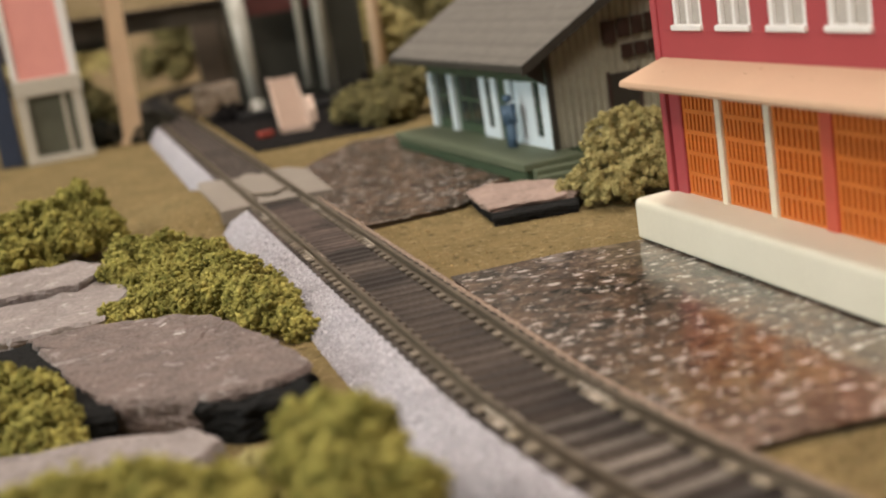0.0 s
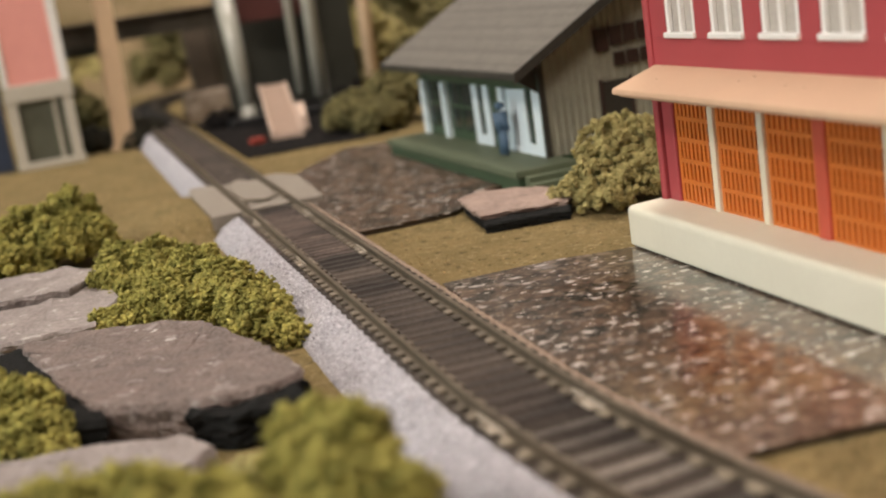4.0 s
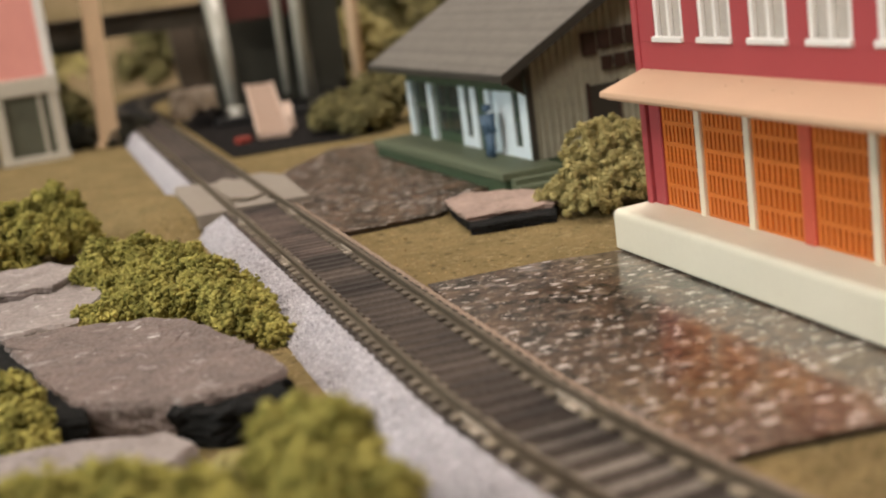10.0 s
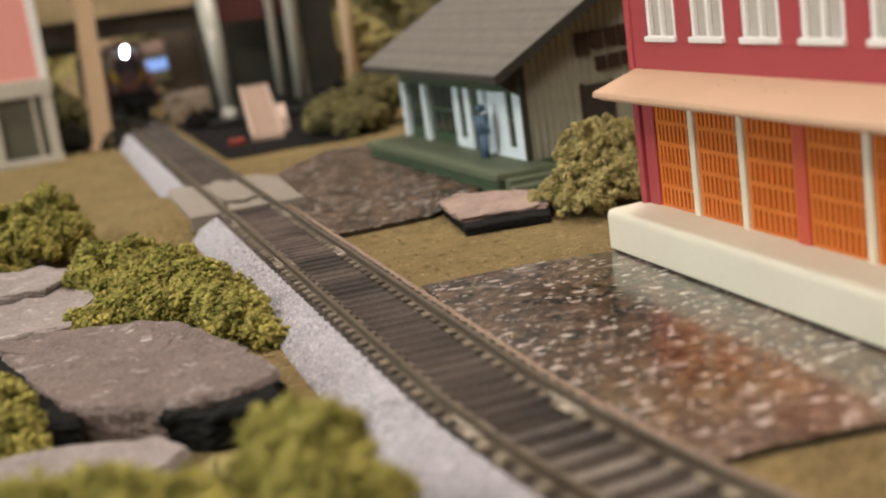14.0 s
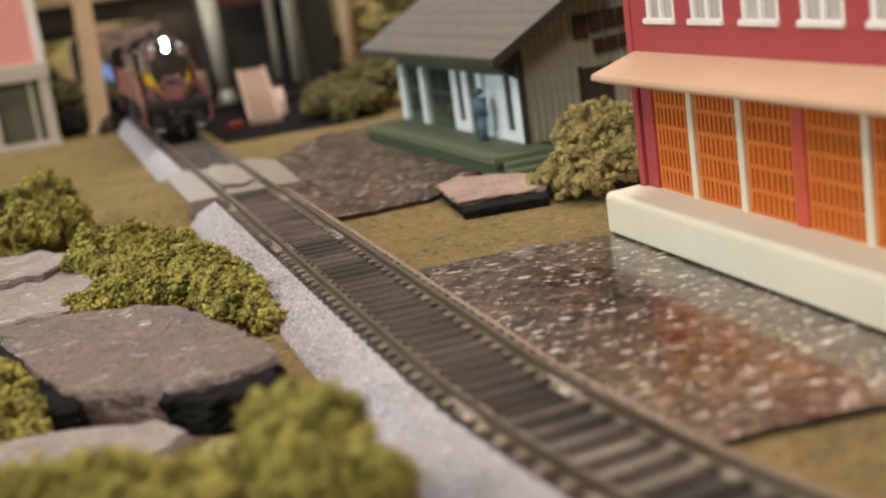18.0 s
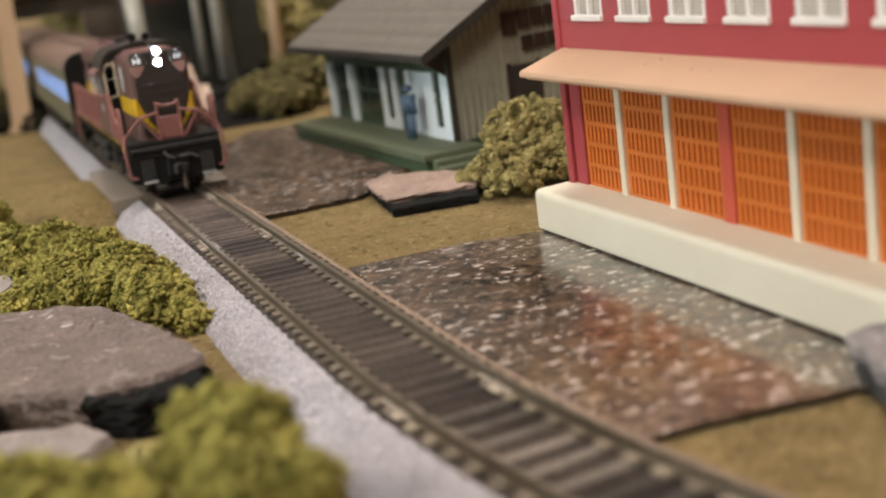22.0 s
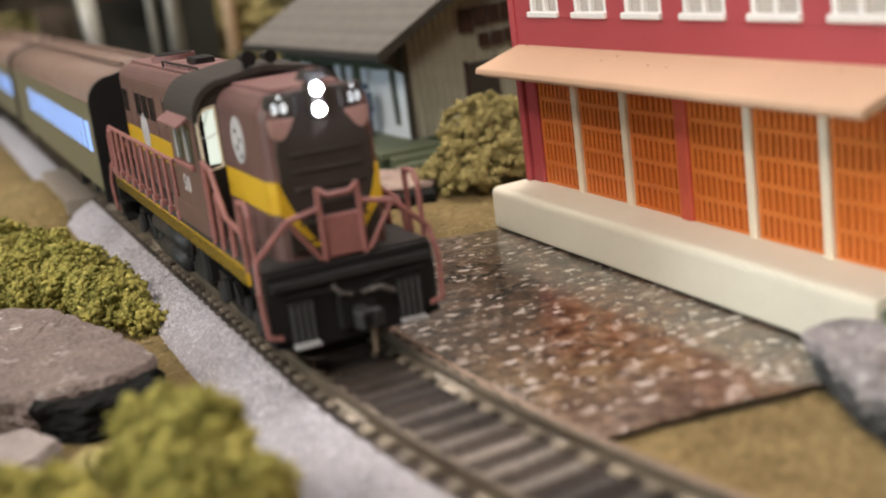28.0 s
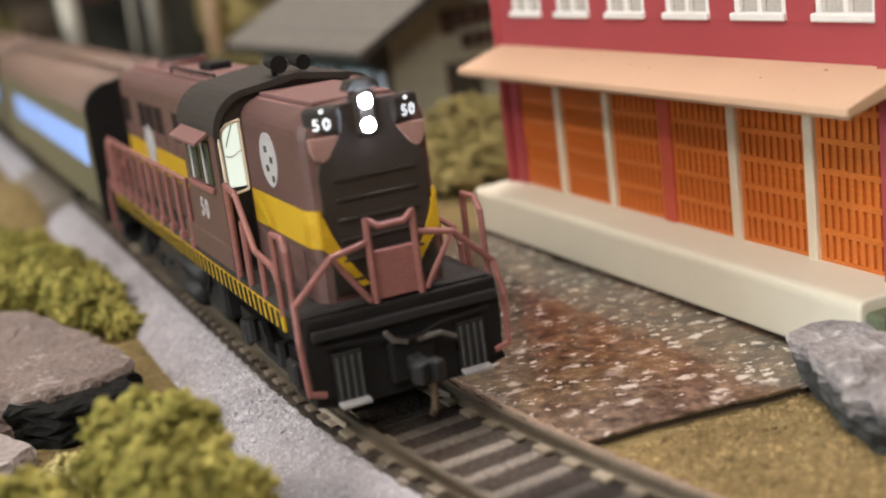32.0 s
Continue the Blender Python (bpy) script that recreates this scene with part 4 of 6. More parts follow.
# roof planes with shingle courses
OV, OG = 12.5, 9.0
e0 = 39.8
LE = L + 5.0
for side, nm in ((1, "roof_plane"), (-1, "roof_plane")):
    def rx(u):
        return (-OV + u) if side == 1 else (W + OV - u)
    ru = W / 2 + OV
    pl = part(nm, prism([(rx(0), e0), (rx(ru), e0 + ru * slope), (rx(ru), e0 + ru * slope - 1.6), (rx(0), e0 - 1.4)], "y", -OG, LE + OG), M_SHINGLE, dep, "grey shingle roof plane")
    n = 40
    for q in range(n):
        u0, u1 = ru * q / n, ru * (q + 1.25) / n
        if u1 > ru:
            u1 = ru
        part("shingle_course", prism([(rx(u0), e0 + u0 * slope + 0.16), (rx(u0), e0 + u0 * slope + 0.02), (rx(u1), e0 + u1 * slope + 0.02), (rx(u1), e0 + u1 * slope + 0.08)], "y", -OG - 0.1, LE + OG + 0.1), M_SHINGLE, pl)
    for yy in (-OG - 1.0, LE + OG + 0.1):
        part("bargeboard", prism([(rx(-0.6), e0 + 0.3 - 0.6 * slope), (rx(ru), e0 + ru * slope + 0.3), (rx(ru), e0 + ru * slope - 4.0), (rx(-0.6), e0 - 3.6)], "y", yy, yy + 0.9), M_ROOFEDGE, pl, "dark bargeboard")
    part("eave_board", box(min(rx(-0.5), rx(0.6)), max(rx(-0.5), rx(0.6)), -OG, LE + OG, e0 - 2.6, e0 - 0.3, 0.15), M_ROOFEDGE, pl)
    for q in range(9):
        yy = -4 + q * (L + 8) / 8
        part("rafter", prism([(rx(0.8), e0 - 1.5), (rx(OV + 1), e0 - 1.5 + (OV + 0.2) * slope), (rx(OV + 1), e0 - 4.2 + (OV + 0.2) * slope), (rx(0.8), e0 - 3.4)], "y", yy - 0.8, yy + 0.8), M_GREEN, pl)
for yy in (-5.5,):
    part("eave_bracket", prism([(0.4, 30), (0.4, 41), (-8, 37.2), (-8, 36)], "y", yy + 6, yy + 7.2), M_ROOFEDGE, dep)

# doll on the porch: one plain mesh
b = bmesh.new()
for p0, p1, r0, r1 in (((-1.2, 0, 0), (-0.8, 0, 8.8), 1.1, 1.35), ((1.0, 0.4, 0), (0.7, 0, 8.8), 1.1, 1.35), ((0, 0, 8.2), (0, 0.2, 15), 1.9, 2.4), ((-2.5, 0, 14.3), (-2.7, -1.2, 8.8), 0.85, 0.7), ((2.5, 0, 14.3), (2.0, -1.8, 9.2), 0.85, 0.7)):
    b = cyl(p0, p1, r0, 10, b, r1)
s = bmesh.new()
bmesh.ops.create_icosphere(s, subdivisions=2, radius=1.55)
bmesh.ops.translate(s, vec=(0, 0, 17.2), verts=s.verts)
b = join(b, s)
bmesh.ops.scale(b, vec=(1.22, 1.22, 1.04), verts=b.verts)
single("doll", b, M_DOLL, "small blue painted plastic doll standing on the green porch", "doll", smooth=True, at=(86.0, 277.0, 12.05), rz=80)

# ---- rocks ----
slab("flat_rock", [(-86, 156), (-70, 158), (-53, 150), (-43, 142), (-34, 110), (-29.5, 88), (-31, 82), (-38, 79), (-46, 78), (-60, 84), (-71.4, 91), (-76, 108)], 0.2, 9.0, M_ROCK, "flat grey slate slab lying on the turf by the bushes", 3, 0.9, 0.06)
# black stones fill the slab's shaded hollow and its shaded side
slab("shade_rock", [(-54, 76), (-47, 71.5), (-39, 70), (-33, 73.5), (-30, 84), (-36, 90), (-52, 90)], 0, 7.3, M_ROCKSHADE, "black chunk standing in for the shaded hollow under the large slab", 41, 2.0, 0.1)
slab("shade_rock", [(-68, 83), (-76, 86), (-84, 104), (-94, 155), (-82, 156), (-72, 106)], 0, 8.2, M_ROCKSHADE, "black chunk standing in for the shaded side of the slab", 43, 0.8, 0.08)
slab("flat_rock", [(-100, 238), (-80, 240), (-66, 240), (-58, 216), (-60, 196), (-67, 174), (-88, 172), (-104, 180)], -0.3, 5.8, M_ROCKPALE, "pale grey split slate slab among bushes", 5, 0.9, 0.05)
slab("flat_rock", [(-100, 250), (-72, 249), (-62, 232), (-72, 214), (-100, 214)], 5.4, 8.2, M_ROCKPALE, "thin pale slate flake lying on a larger slab", 9, 0.7, 0.05)
slab("flat_rock", [(-94, 77), (-76, 76), (-62, 71), (-54, 67), (-51.5, 59), (-56, 52), (-70, 53), (-94, 58)], 0, 7.2, M_ROCKPALE, "pale slate slab in front of the bushes", 12, 0.9, 0.04)
# the flake's shaded front, put in as a black stone
slab("shade_rock", [(51.5, 228), (70, 226), (80, 212), (80, 205), (71.5, 185.6), (58, 187.6), (46, 189.2), (48, 206)], 3.4, 6.9, M_ROCKSHADE, "black slab standing in for the shaded front of the pinkish flake", 45, 0.7, 0.06)
slab("flat_rock", [(51, 231), (60, 236), (72, 228), (82, 214), (82, 205), (74, 193), (60, 195), (46.5, 196.5), (47.5, 206)], 6.6, 8.5, M_ROCKPINK, "pinkish slate flake lying on its shade-dark slab", 15, 0.7, 0.05)
# shaded side of the boulder, modelled as a separate darker block
slab("shade_rock", [(56.5, 6.2), (66, 7), (83, 2), (87, -30), (62, -44.5), (44.8, -36.4), (46.6, -18.2), (51.5, -5)], 3.4, 9.2, M_ROCKSIDE, "grey slate block darkened for the boulder's shaded side", 47, 1.6, 0.2)
slab("grey_boulder", [(57, 6), (66, 8), (84, 3), (88, -30), (62, -45), (45, -36), (47, -18), (52, -5)], 7.6, 12.2, M_ROCKWHITE, "rough whitish slate lying on its shade-dark block", 21, 1.9, 0.1)

# ---- foam bushes ----
bush(-80, 296, 0, [(0, 0, 9, 13, 14), (-14, -4, 9, 12, 13), (12, 8, 11, 10, 14), (16, -4, 6, 10, 9), (4, -12, 6, 11, 10), (-26, 0, 8, 12, 13), (-12, -18, 5, 11, 9)], M_OLIVE, "olive green foam bush on the turf", 2400, 0.86, 2)
bush(-54, 232, 0, [(0, 0, 6, 9, 9), (8, -6, 6, 9, 8), (-6, -10, 4, 7, 6), (9, -22, 4, 8, 7), (0, -24, 3, 7, 5)], M_OLIVE, "olive green foam bush beside the slate slab", 1700, 0.86, 3)
bush(-38, 196, 0, [(0, 0, 6, 10, 9), (6, -12, 5, 9, 8), (-8, -6, 5, 8, 7), (-16, 0, 3, 6, 4), (-4, -22, 4, 8, 7), (-12, -16, 4, 7, 6), (4, -26, 4, 7, 7)], M_OLIVE, "olive green foam bush beside the ballast", 1900, 0.86, 4)
bush(-30, 158, 0, [(0, 0, 5, 8, 7), (2, -12, 4, 7, 6), (4, -22, 2.5, 5, 4)], M_OLIVE, "low olive foam bush at the ballast's foot", 1400, 0.86, 5)
bush(-63, 180, 0, [(0, 0, 3, 6, 4), (8, 2, 3, 6, 4)], M_OLIVE, "small olive foam bush between slabs", 700, 0.86, 6)
bush(-41, 8, 0, [(0, 4, 20, 6, 6.5), (3, -4, 20, 6, 6.5), (-3, -4, 19, 5.5, 5.5), (2.5, 11, 16, 4.5, 5.5), (5, -13, 16, 5.5, 6), (-1, -11, 18, 6, 6), (1, 0, 9, 8, 9), (4, -9, 7, 8, 8)], M_OLIVE, "tall olive green foam bush close to the ballast", 3600, 0.8, 7)
bush(-66, 7, 0, [(0, 0, 18, 7.5, 6.5), (-10, 3, 18, 7.5, 6.5), (9, -3, 17, 6.5, 5.5), (-20, 2, 18, 7.5, 6.5), (2, -8, 16, 7, 6), (-4, 0, 8, 9, 9), (-16, 1, 8, 9, 9)], M_OLIVE, "tall olive green foam bush before the pale slab", 1700, 0.8, 8)
bush(-47, 34, 0, [(0, 0, 5, 8, 7), (7, -5, 4, 7, 6), (-9, 3, 4, 8, 5), (-18, 6, 4, 7, 5)], M_PALEFOAM, "low yellowish foam tuft on the turf", 900, 0.7, 9)
bush(-84, 98, 0, [(0, 0, 6, 8, 8), (-6, 10, 6, 9, 8), (3, -12, 5, 7, 6), (-14, 0, 8, 9, 8)], M_OLIVE, "olive green foam bush against the slate slab", 1400, 0.86, 10)
bush(94, 197, 3.8, [(0, 0, 9, 12, 11), (-12, -14, 4, 8, 7), (0, -14, 6, 10, 9), (7, 5, 15, 11, 11), (-9, -3, 7, 10, 9), (10, -8, 8, 10, 10), (-15, 2, 4, 8, 6), (-1, 6, 15, 10, 10), (14, 0, 10, 10, 12)], M_OLIVEDRY, "dry olive foam bush between depot and storehouse", 3200, 0.55, 11)
bush(98, 500, 3.8, [(0, 0, 10, 16, 14), (-18, -6, 8, 13, 10), (16, 8, 14, 15, 15), (-6, -22, 6, 12, 8)], M_BACKFOAM, "dull olive foam bush behind the depot", 1700, 1.5, 12)
bush(100, 548, 3.8, [(0, 0, 6, 11, 9), (-10, 8, 6, 10, 8)], M_DARKFOAM, "dark foam bush on the cinder bed", 700, 1.4, 13)
bush(-20, 668, 0, [(0, 0, 6, 10, 9), (10, 14, 5, 9, 8), (-4, -16, 4, 6, 6)], M_DARKFOAM, "black foam tuft at the end of the ballast", 900, 1.2, 14)
bush(-48, 700, 0, [(0, 0, 14, 14, 17), (-10, 10, 26, 13, 16), (10, 16, 8, 11, 10)], M_BACKFOAM, "dull olive foam bush behind the beige pier", 1200, 1.6, 15)
bush(-50, 668, 0, [(0, 0, 5, 9, 8), (8, 2, 4, 8, 6)], M_DARKFOAM, "dark foam bush by the beige pier", 500, 1.4, 16)
for k, (x, y, r) in enumerate([(150, 700, 26), (200, 660, 30), (250, 720, 34), (165, 800, 36), (310, 680, 34), (212, 785, 42), (262, 800, 42), (60, 1120, 34), (-40, 1130, 30), (150, 1130, 36), (-130, 1120, 36), (240, 1110, 40)]):
    bush(x, y, 3.0, [(0, 0, r * 0.6, r, r), (r * 0.7, 4, r * 0.5, r * 0.8, r * 0.8), (-r * 0.7, -5, r * 0.5, r * 0.8, r * 0.7), (0, 0, r * 1.3, r * 0.7, r * 0.8)], M_BACKFOAM if k % 2 else M_OLIVEDRY, "large dry olive foam shrub at the back of the layout", 900, 3.2, 30 + k)

# loose turf crumbs, uncountable
rngn = np.random.default_rng(5)
k = 16000
px = np.concatenate([rngn.uniform(-120, 110, k), rngn.uniform(14, 66, 9000)])
py = np.concatenate([rngn.uniform(-60, 480, k), rngn.uniform(-50, 4, 9000)])
keep = ~(((px > -22) & (px < 17)) | ((px > 14) & (px < 76) & (py < 139) & (py > 2)) | ((px > 17) & (px < 90) & (py > 222)) | ((px > 66) & (py < 145) & (py > 0)) | ((px > 70) & (py > 230)))
px, py = px[keep], py[keep]
cen = np.stack([px, py, np.array([turf_z(a, c) for a, c in zip(px, py)]) + 0.1], 1)
me = crumbs("turf_crumbs", cen, 0.16 + 0.36 * rngn.random(len(px)) ** 3, rngn)
me.materials.append(crumb_mat("turf_crumb", (0.43, 0.32, 0.16), (0.21, 0.155, 0.075)))
tagged(new("turf_crumbs", me), "loose tan and olive turf crumbs strewn over the ground", "turf", "", "stuff")
# grains on the ballast shoulder
k = 16000
gs, go = rngn.uniform(-60, 285, k), rngn.random(k)
cs = []
for s, o in zip(gs, go):
    x, y, a = line(s)
    off = -22.2 + 9.6 * o
    z = -0.6 + 7.2 * (1 - (1 - (off + 22.8) / 10.8) ** 1.7)
    cs.append((x + off * math.cos(a), y - off * math.sin(a), z))
me = crumbs("ballast_grains", np.array(cs), 0.14 + 0.42 * rngn.random(k) ** 2, rngn, 0.9)
me.materials.append(crumb_mat("ballast_grain", (0.57, 0.56, 0.60), (0.46, 0.45, 0.49), 0.82, 1.12))
tagged(new("ballast_grains", me), "pale grey stone grains of the ballast shoulder", "ballast", "", "stuff")

# ---- back of the layout ----
tow = thing("pink_signal_house", -72, 630, 0, "small house with pinkish red panels and grey open base", "building")
part("upper_panel", box(-17.5, 15.5, 0, 40, 50, 130), mat("pinkish_red_panel", (0.80, 0.36, 0.32), (0.72, 0.31, 0.28), rough=0.5, scale=60), tow, "pinkish red wall panel")
part("corner_trim", box(13, 18.5, -1.2, 3, 48, 130, 0.3), M_WHITE, tow)
part("corner_trim", box(-20, -16.5, -1.2, 3, 48, 130, 0.3), M_WHITE, tow)
part("side_panel", box(15.504, 18, 3, 40, 50, 130), M_GREYTRIM, tow)
part("lintel", box(-20.5, 19, -2, 40, 40, 49.996, 0.4), M_GREYTRIM, tow)
for x in (-20, 12):
    part("leg", box(x, x + 6, -1, 5, 0, 40, 0.3), M_GREYTRIM, tow)
part("base_sill", box(-20.5, 19, -2, 6, 0, 4, 0.3), M_GREYTRIM, tow)
part("shop_window", box(-14, 12, 2, 3, 4.1, 39.9), mat("dusty_pane", (0.13, 0.135, 0.105), (0.07, 0.075, 0.058), rough=0.3, scale=50, bump=0.02), tow, "dark shop window")
part("window_bar", box(5.5, 7.5, 0.8, 1.9, 4, 40), M_GREYTRIM, tow)
part("inner_back", box(-20, 18, 34, 38, 0, 40), M_GREYTRIM, tow)
part("blue_post", box(-36, -23, 6, 14, 0, 130, 0.5), mat("dark_blue_plastic", (0.035, 0.05, 0.09), rough=0.4), tow, "dark blue flat post")

br = thing("trestle_bridge", 0, 655, 0, "dark girder bridge on beige and brown piers", "bridge")
part("pier", prism([(-35, 0), (-22.5, 0), (-19, 130), (-29, 130)], "y", -6, 6, 0.6), M_BEIGEPOST, br, "tapered beige pier")
part("pier_foot", box(-36.5, -21.5, -7, 7, 0, 3, 0.6), M_BEIGEPOST, br)
part("pier", prism([(34, 4), (52, 4), (48, 65), (30, 65)], "y", 110, 122, 0.5), M_BROWNPIER, br, "brown timber pier")
# dark panel added to close the gap next to the brown pier
part("dark_panel", prism([(52.5, 4), (64, 4), (62, 70), (48.5, 70)], "y", 112, 120, 0.5), M_GIRDER, br, "dark panel between the brown pier and the column")
part("girder", box(-120, 54, 60, 70, 67, 78, 0.5), M_GIRDER, br, "dark plate girder")
part("girder_flange", box(-120, 54, 57, 73, 65, 67, 0.2), M_GIRDER, br)
for k in range(12):
    part("stiffener", box(-112 + k * 14, -110.5 + k * 14, 58.5, 60, 67, 78), M_GIRDER, br)
part("deck", box(-122, 54, 54, 76, 78, 80, 0.3), M_BROWNPIER, br)
part("lower_girder", box(-100, -30, 80, 86, 58, 72, 0.3), M_DARKWALL, br)

tw = thing("coal_tower", 74, 640, 0, "dark coaling tower with glossy pale columns and a beige ramp", "tower")
for x0, r0, z0, x1, r1, z1 in ((-24, 4.6, 12, -27, 6.2, 84), (10.5, 2.6, 17, 13, 3.2, 150), (22.5, 3.9, 13, 27, 5.0, 150)):
    c = part("column", cyl((x0, 0, z0), (x1, 6, z1), r0, 18, None, r1), M_COLUMN, tw, "glossy pale column", True)
    if x0 < 0:
        part("foot", cyl((x0 - 0.5, -1, z0 - 4), (x0, 0, z0 + 2), r0 + 1.2, 14, None, r0 + 0.4), M_COLUMN, c)
part("upper_pipe", cyl((-27, 6, 84), (-26, 9, 150), 3.4, 14), M_COLUMN, tw, "glossy pale pipe", True)
part("hopper_wall", box(-24, 22, 6, 10, 66, 150), M_MAROONWALL, tw, "maroon cladding")
part("back_wall", box(-30, 26, 34, 38, 0, 150), M_DARKWALL, tw)
part("base", box(-40, 40, -24, 50, 0, 9, 0.8), M_BLACK, tw, "black base")
part("side_wall", box(26, 52, 6, 40, 8, 150, 0.4), M_DARKWALL, tw)
for k in range(5):
    part("side_rib", box(28 + k * 5, 29.5 + k * 5, 4.2, 6, 8, 150), M_COLUMN if k == 0 else M_DARKWALL, tw)
part("tan_post", cyl((58, 0, 2), (62, 4, 150), 4.5, 12), M_BEIGEPOST, tw, "tan round post", True)
rp = part("ramp", prism([(-116, 0.6), (0, 19), (0, 22), (-116, 3.0)], "x", -8.7, 8.7), M_RAMP, tw, "beige ramp with cross ribs")
rp.matrix_local = pose(-9 * MM, -10 * MM, 4.2 * MM, 0, 0, -7.6)
for k in range(33):
    y = -115 + k * 3.45
    z = 3.0 + (y + 116) * 19 / 116
    part("ramp_rib", box(-7.0, 7.0, y, y + 1.3, z - 0.2, z + 0.9), M_RAMP, rp)
for x in (-8.8, 7.2):
    part("ramp_edge", prism([(-117, 0.7), (0.5, 19.6), (0.5, 22.8), (-117, 4.2)], "x", x, x + 1.6), M_RAMP, rp)
part("ramp_wing", prism([(-92, 1), (-72, 2), (-72, 15), (-90, 9)], "x", 8.9, 13.5, 0.3), M_RAMP, rp)
for y, h in ((-40, 12.4), (-8, 17.5)):
    part("ramp_leg", box(-7, 7, y - 1.5, y + 1.5, 0, h), M_RAMP, rp)

single("cinder_yard", prism([(19, 463), (77, 461), (100, 482), (124, 560), (124, 690), (19, 700)], "z", 2.6, 4.9, 0.4), M_COAL, "black cinder bed in front of the coaling tower", "cinder bed", kind="structure")
rg2 = np.random.default_rng(8)
for (x, y, r) in ((114, 600, 12), (112, 628, 12), (32, 640, 9)):
    k = 260
    d = rg2.standard_normal((k, 3)) * np.array([0.5, 0.5, 0.4]) * r
    me = crumbs("coal_heap", np.stack([d[:, 0], d[:, 1], np.abs(d[:, 2])], 1), 1.2 + 1.8 * rg2.random(k), rg2)
    me.materials.append(M_COAL)
    ob = new("coal_heap", me)
    ob.matrix_world = pose(x * MM, y * MM, 4.7 * MM)
    tagged(ob, "black coal heap on the cinder bed", "coal heap", "", "stuff")
single("crate", box(-4, 4, -2.4, 2.4, 0, 3.2, 0.4), M_REDCRATE, "small red crate on the cinder bed", "crate", at=(32.6, 514, 4.85), rz=20)
slab("tan_outcrop", [(21, 724), (38, 718), (56, 724), (58, 748), (40, 758), (22, 750)], -2, 21, M_TANHILL, "pale tan plaster outcrop beside the track", 33, 3.0, -0.05)

# ---- diesel locomotive: local y = 0 at the front sill, +y towards the rear, z from the rail top ----


def arch(half, z0, z1, r, steps=6, crown=0.6):
    """Cross section (x, z) of a hood with rounded shoulders."""
    pts = [(-half, z0)]
    for i in range(steps + 1):
        t = math.pi / 2 * i / steps
        pts.append((-half + r - r * math.cos(t), z1 - crown - r + r * math.sin(t)))
    pts.append((0, z1))
    for i in range(steps + 1):
        t = math.pi / 2 * (1 - i / steps)
        pts.append((half - r + r * math.cos(t), z1 - crown - r + r * math.sin(t)))
    pts.append((half, z0))
    return pts


def text(word, size, material, parent, m, label="", thick=0.08, name="numeral"):
    """Each character of a word as a part of its own."""
    for i, ch in enumerate(word):
        cu = bpy.data.curves.new("word", "FONT")
        cu.body, cu.size, cu.extrude, cu.align_x, cu.align_y = ch, size * MM, thick * MM, "CENTER", "CENTER"
        cu.offset = size * MM * 0.012
        tmp = new("word", cu)
        me = bpy.data.meshes.new_from_object(tmp.evaluated_get(bpy.context.evaluated_depsgraph_get()))
        bpy.data.objects.remove(tmp)
        me.materials.clear()
        me.materials.append(material)
        ob = new(name, me)
        ob.parent = parent
        ob.matrix_local = m @ Matrix.Translation(((i - (len(word) - 1) / 2) * size * 0.68 * MM, 0, 0))
        if label:
            ob["label"] = label


M_HOSE = mat("worn_hose_rubber", (0.15, 0.14, 0.135), (0.07, 0.065, 0.062), rough=0.5)
M_RIB = mat("dark_worn_steel_rib", (0.10, 0.11, 0.115), (0.05, 0.055, 0.058), rough=0.5)
loco = thing("diesel_locomotive", 0, 0, 0, "maroon diesel locomotive with yellow bands, black nose and lit headlights", "locomotive")
LL = 150.0
DZ = 18.6                      # deck top above the rail
CAB0, CAB1 = 36.0, 61.0
HH = 10.2                      # half width of the hoods
ZH = 47.6                      # hood top
# frame and deck
deck = part("deck", box(-15.3, 15.3, 1.0, LL, DZ - 1.0, DZ, 0.15), M_DECKBLACK, loco, "dusty black walkway deck")
sill = part("frame_sill", box(-15.3, 15.3, 3, LL - 1, DZ - 3.0, DZ - 1.0, 0.2), M_BLACK, loco)
for sx in (-1, 1):
    part("yellow_sill_band", box(min(sx * 15.3, sx * 15.65), max(sx * 15.3, sx * 15.65), 9, LL - 4, DZ - 3.5, DZ - 0.7), M_YELLOW, sill, "yellow striped sill band")
dash = None
for sx in (-1, 1):
    for k in range(46):
        y = 11 + k * 2.95
        if dash is None:
            dash = part("sill_stripe", prism([(-0.75, DZ - 3.5), (0.5, DZ - 3.5), (1.05, DZ - 0.7), (-0.2, DZ - 0.7)], "x", -0.12, 0.12), M_BLACK, sill)
            dash.location = (sx * 15.7 * MM, y * MM, 0)
        else:
            again(dash, sill, sx * 15.7, y, 0)
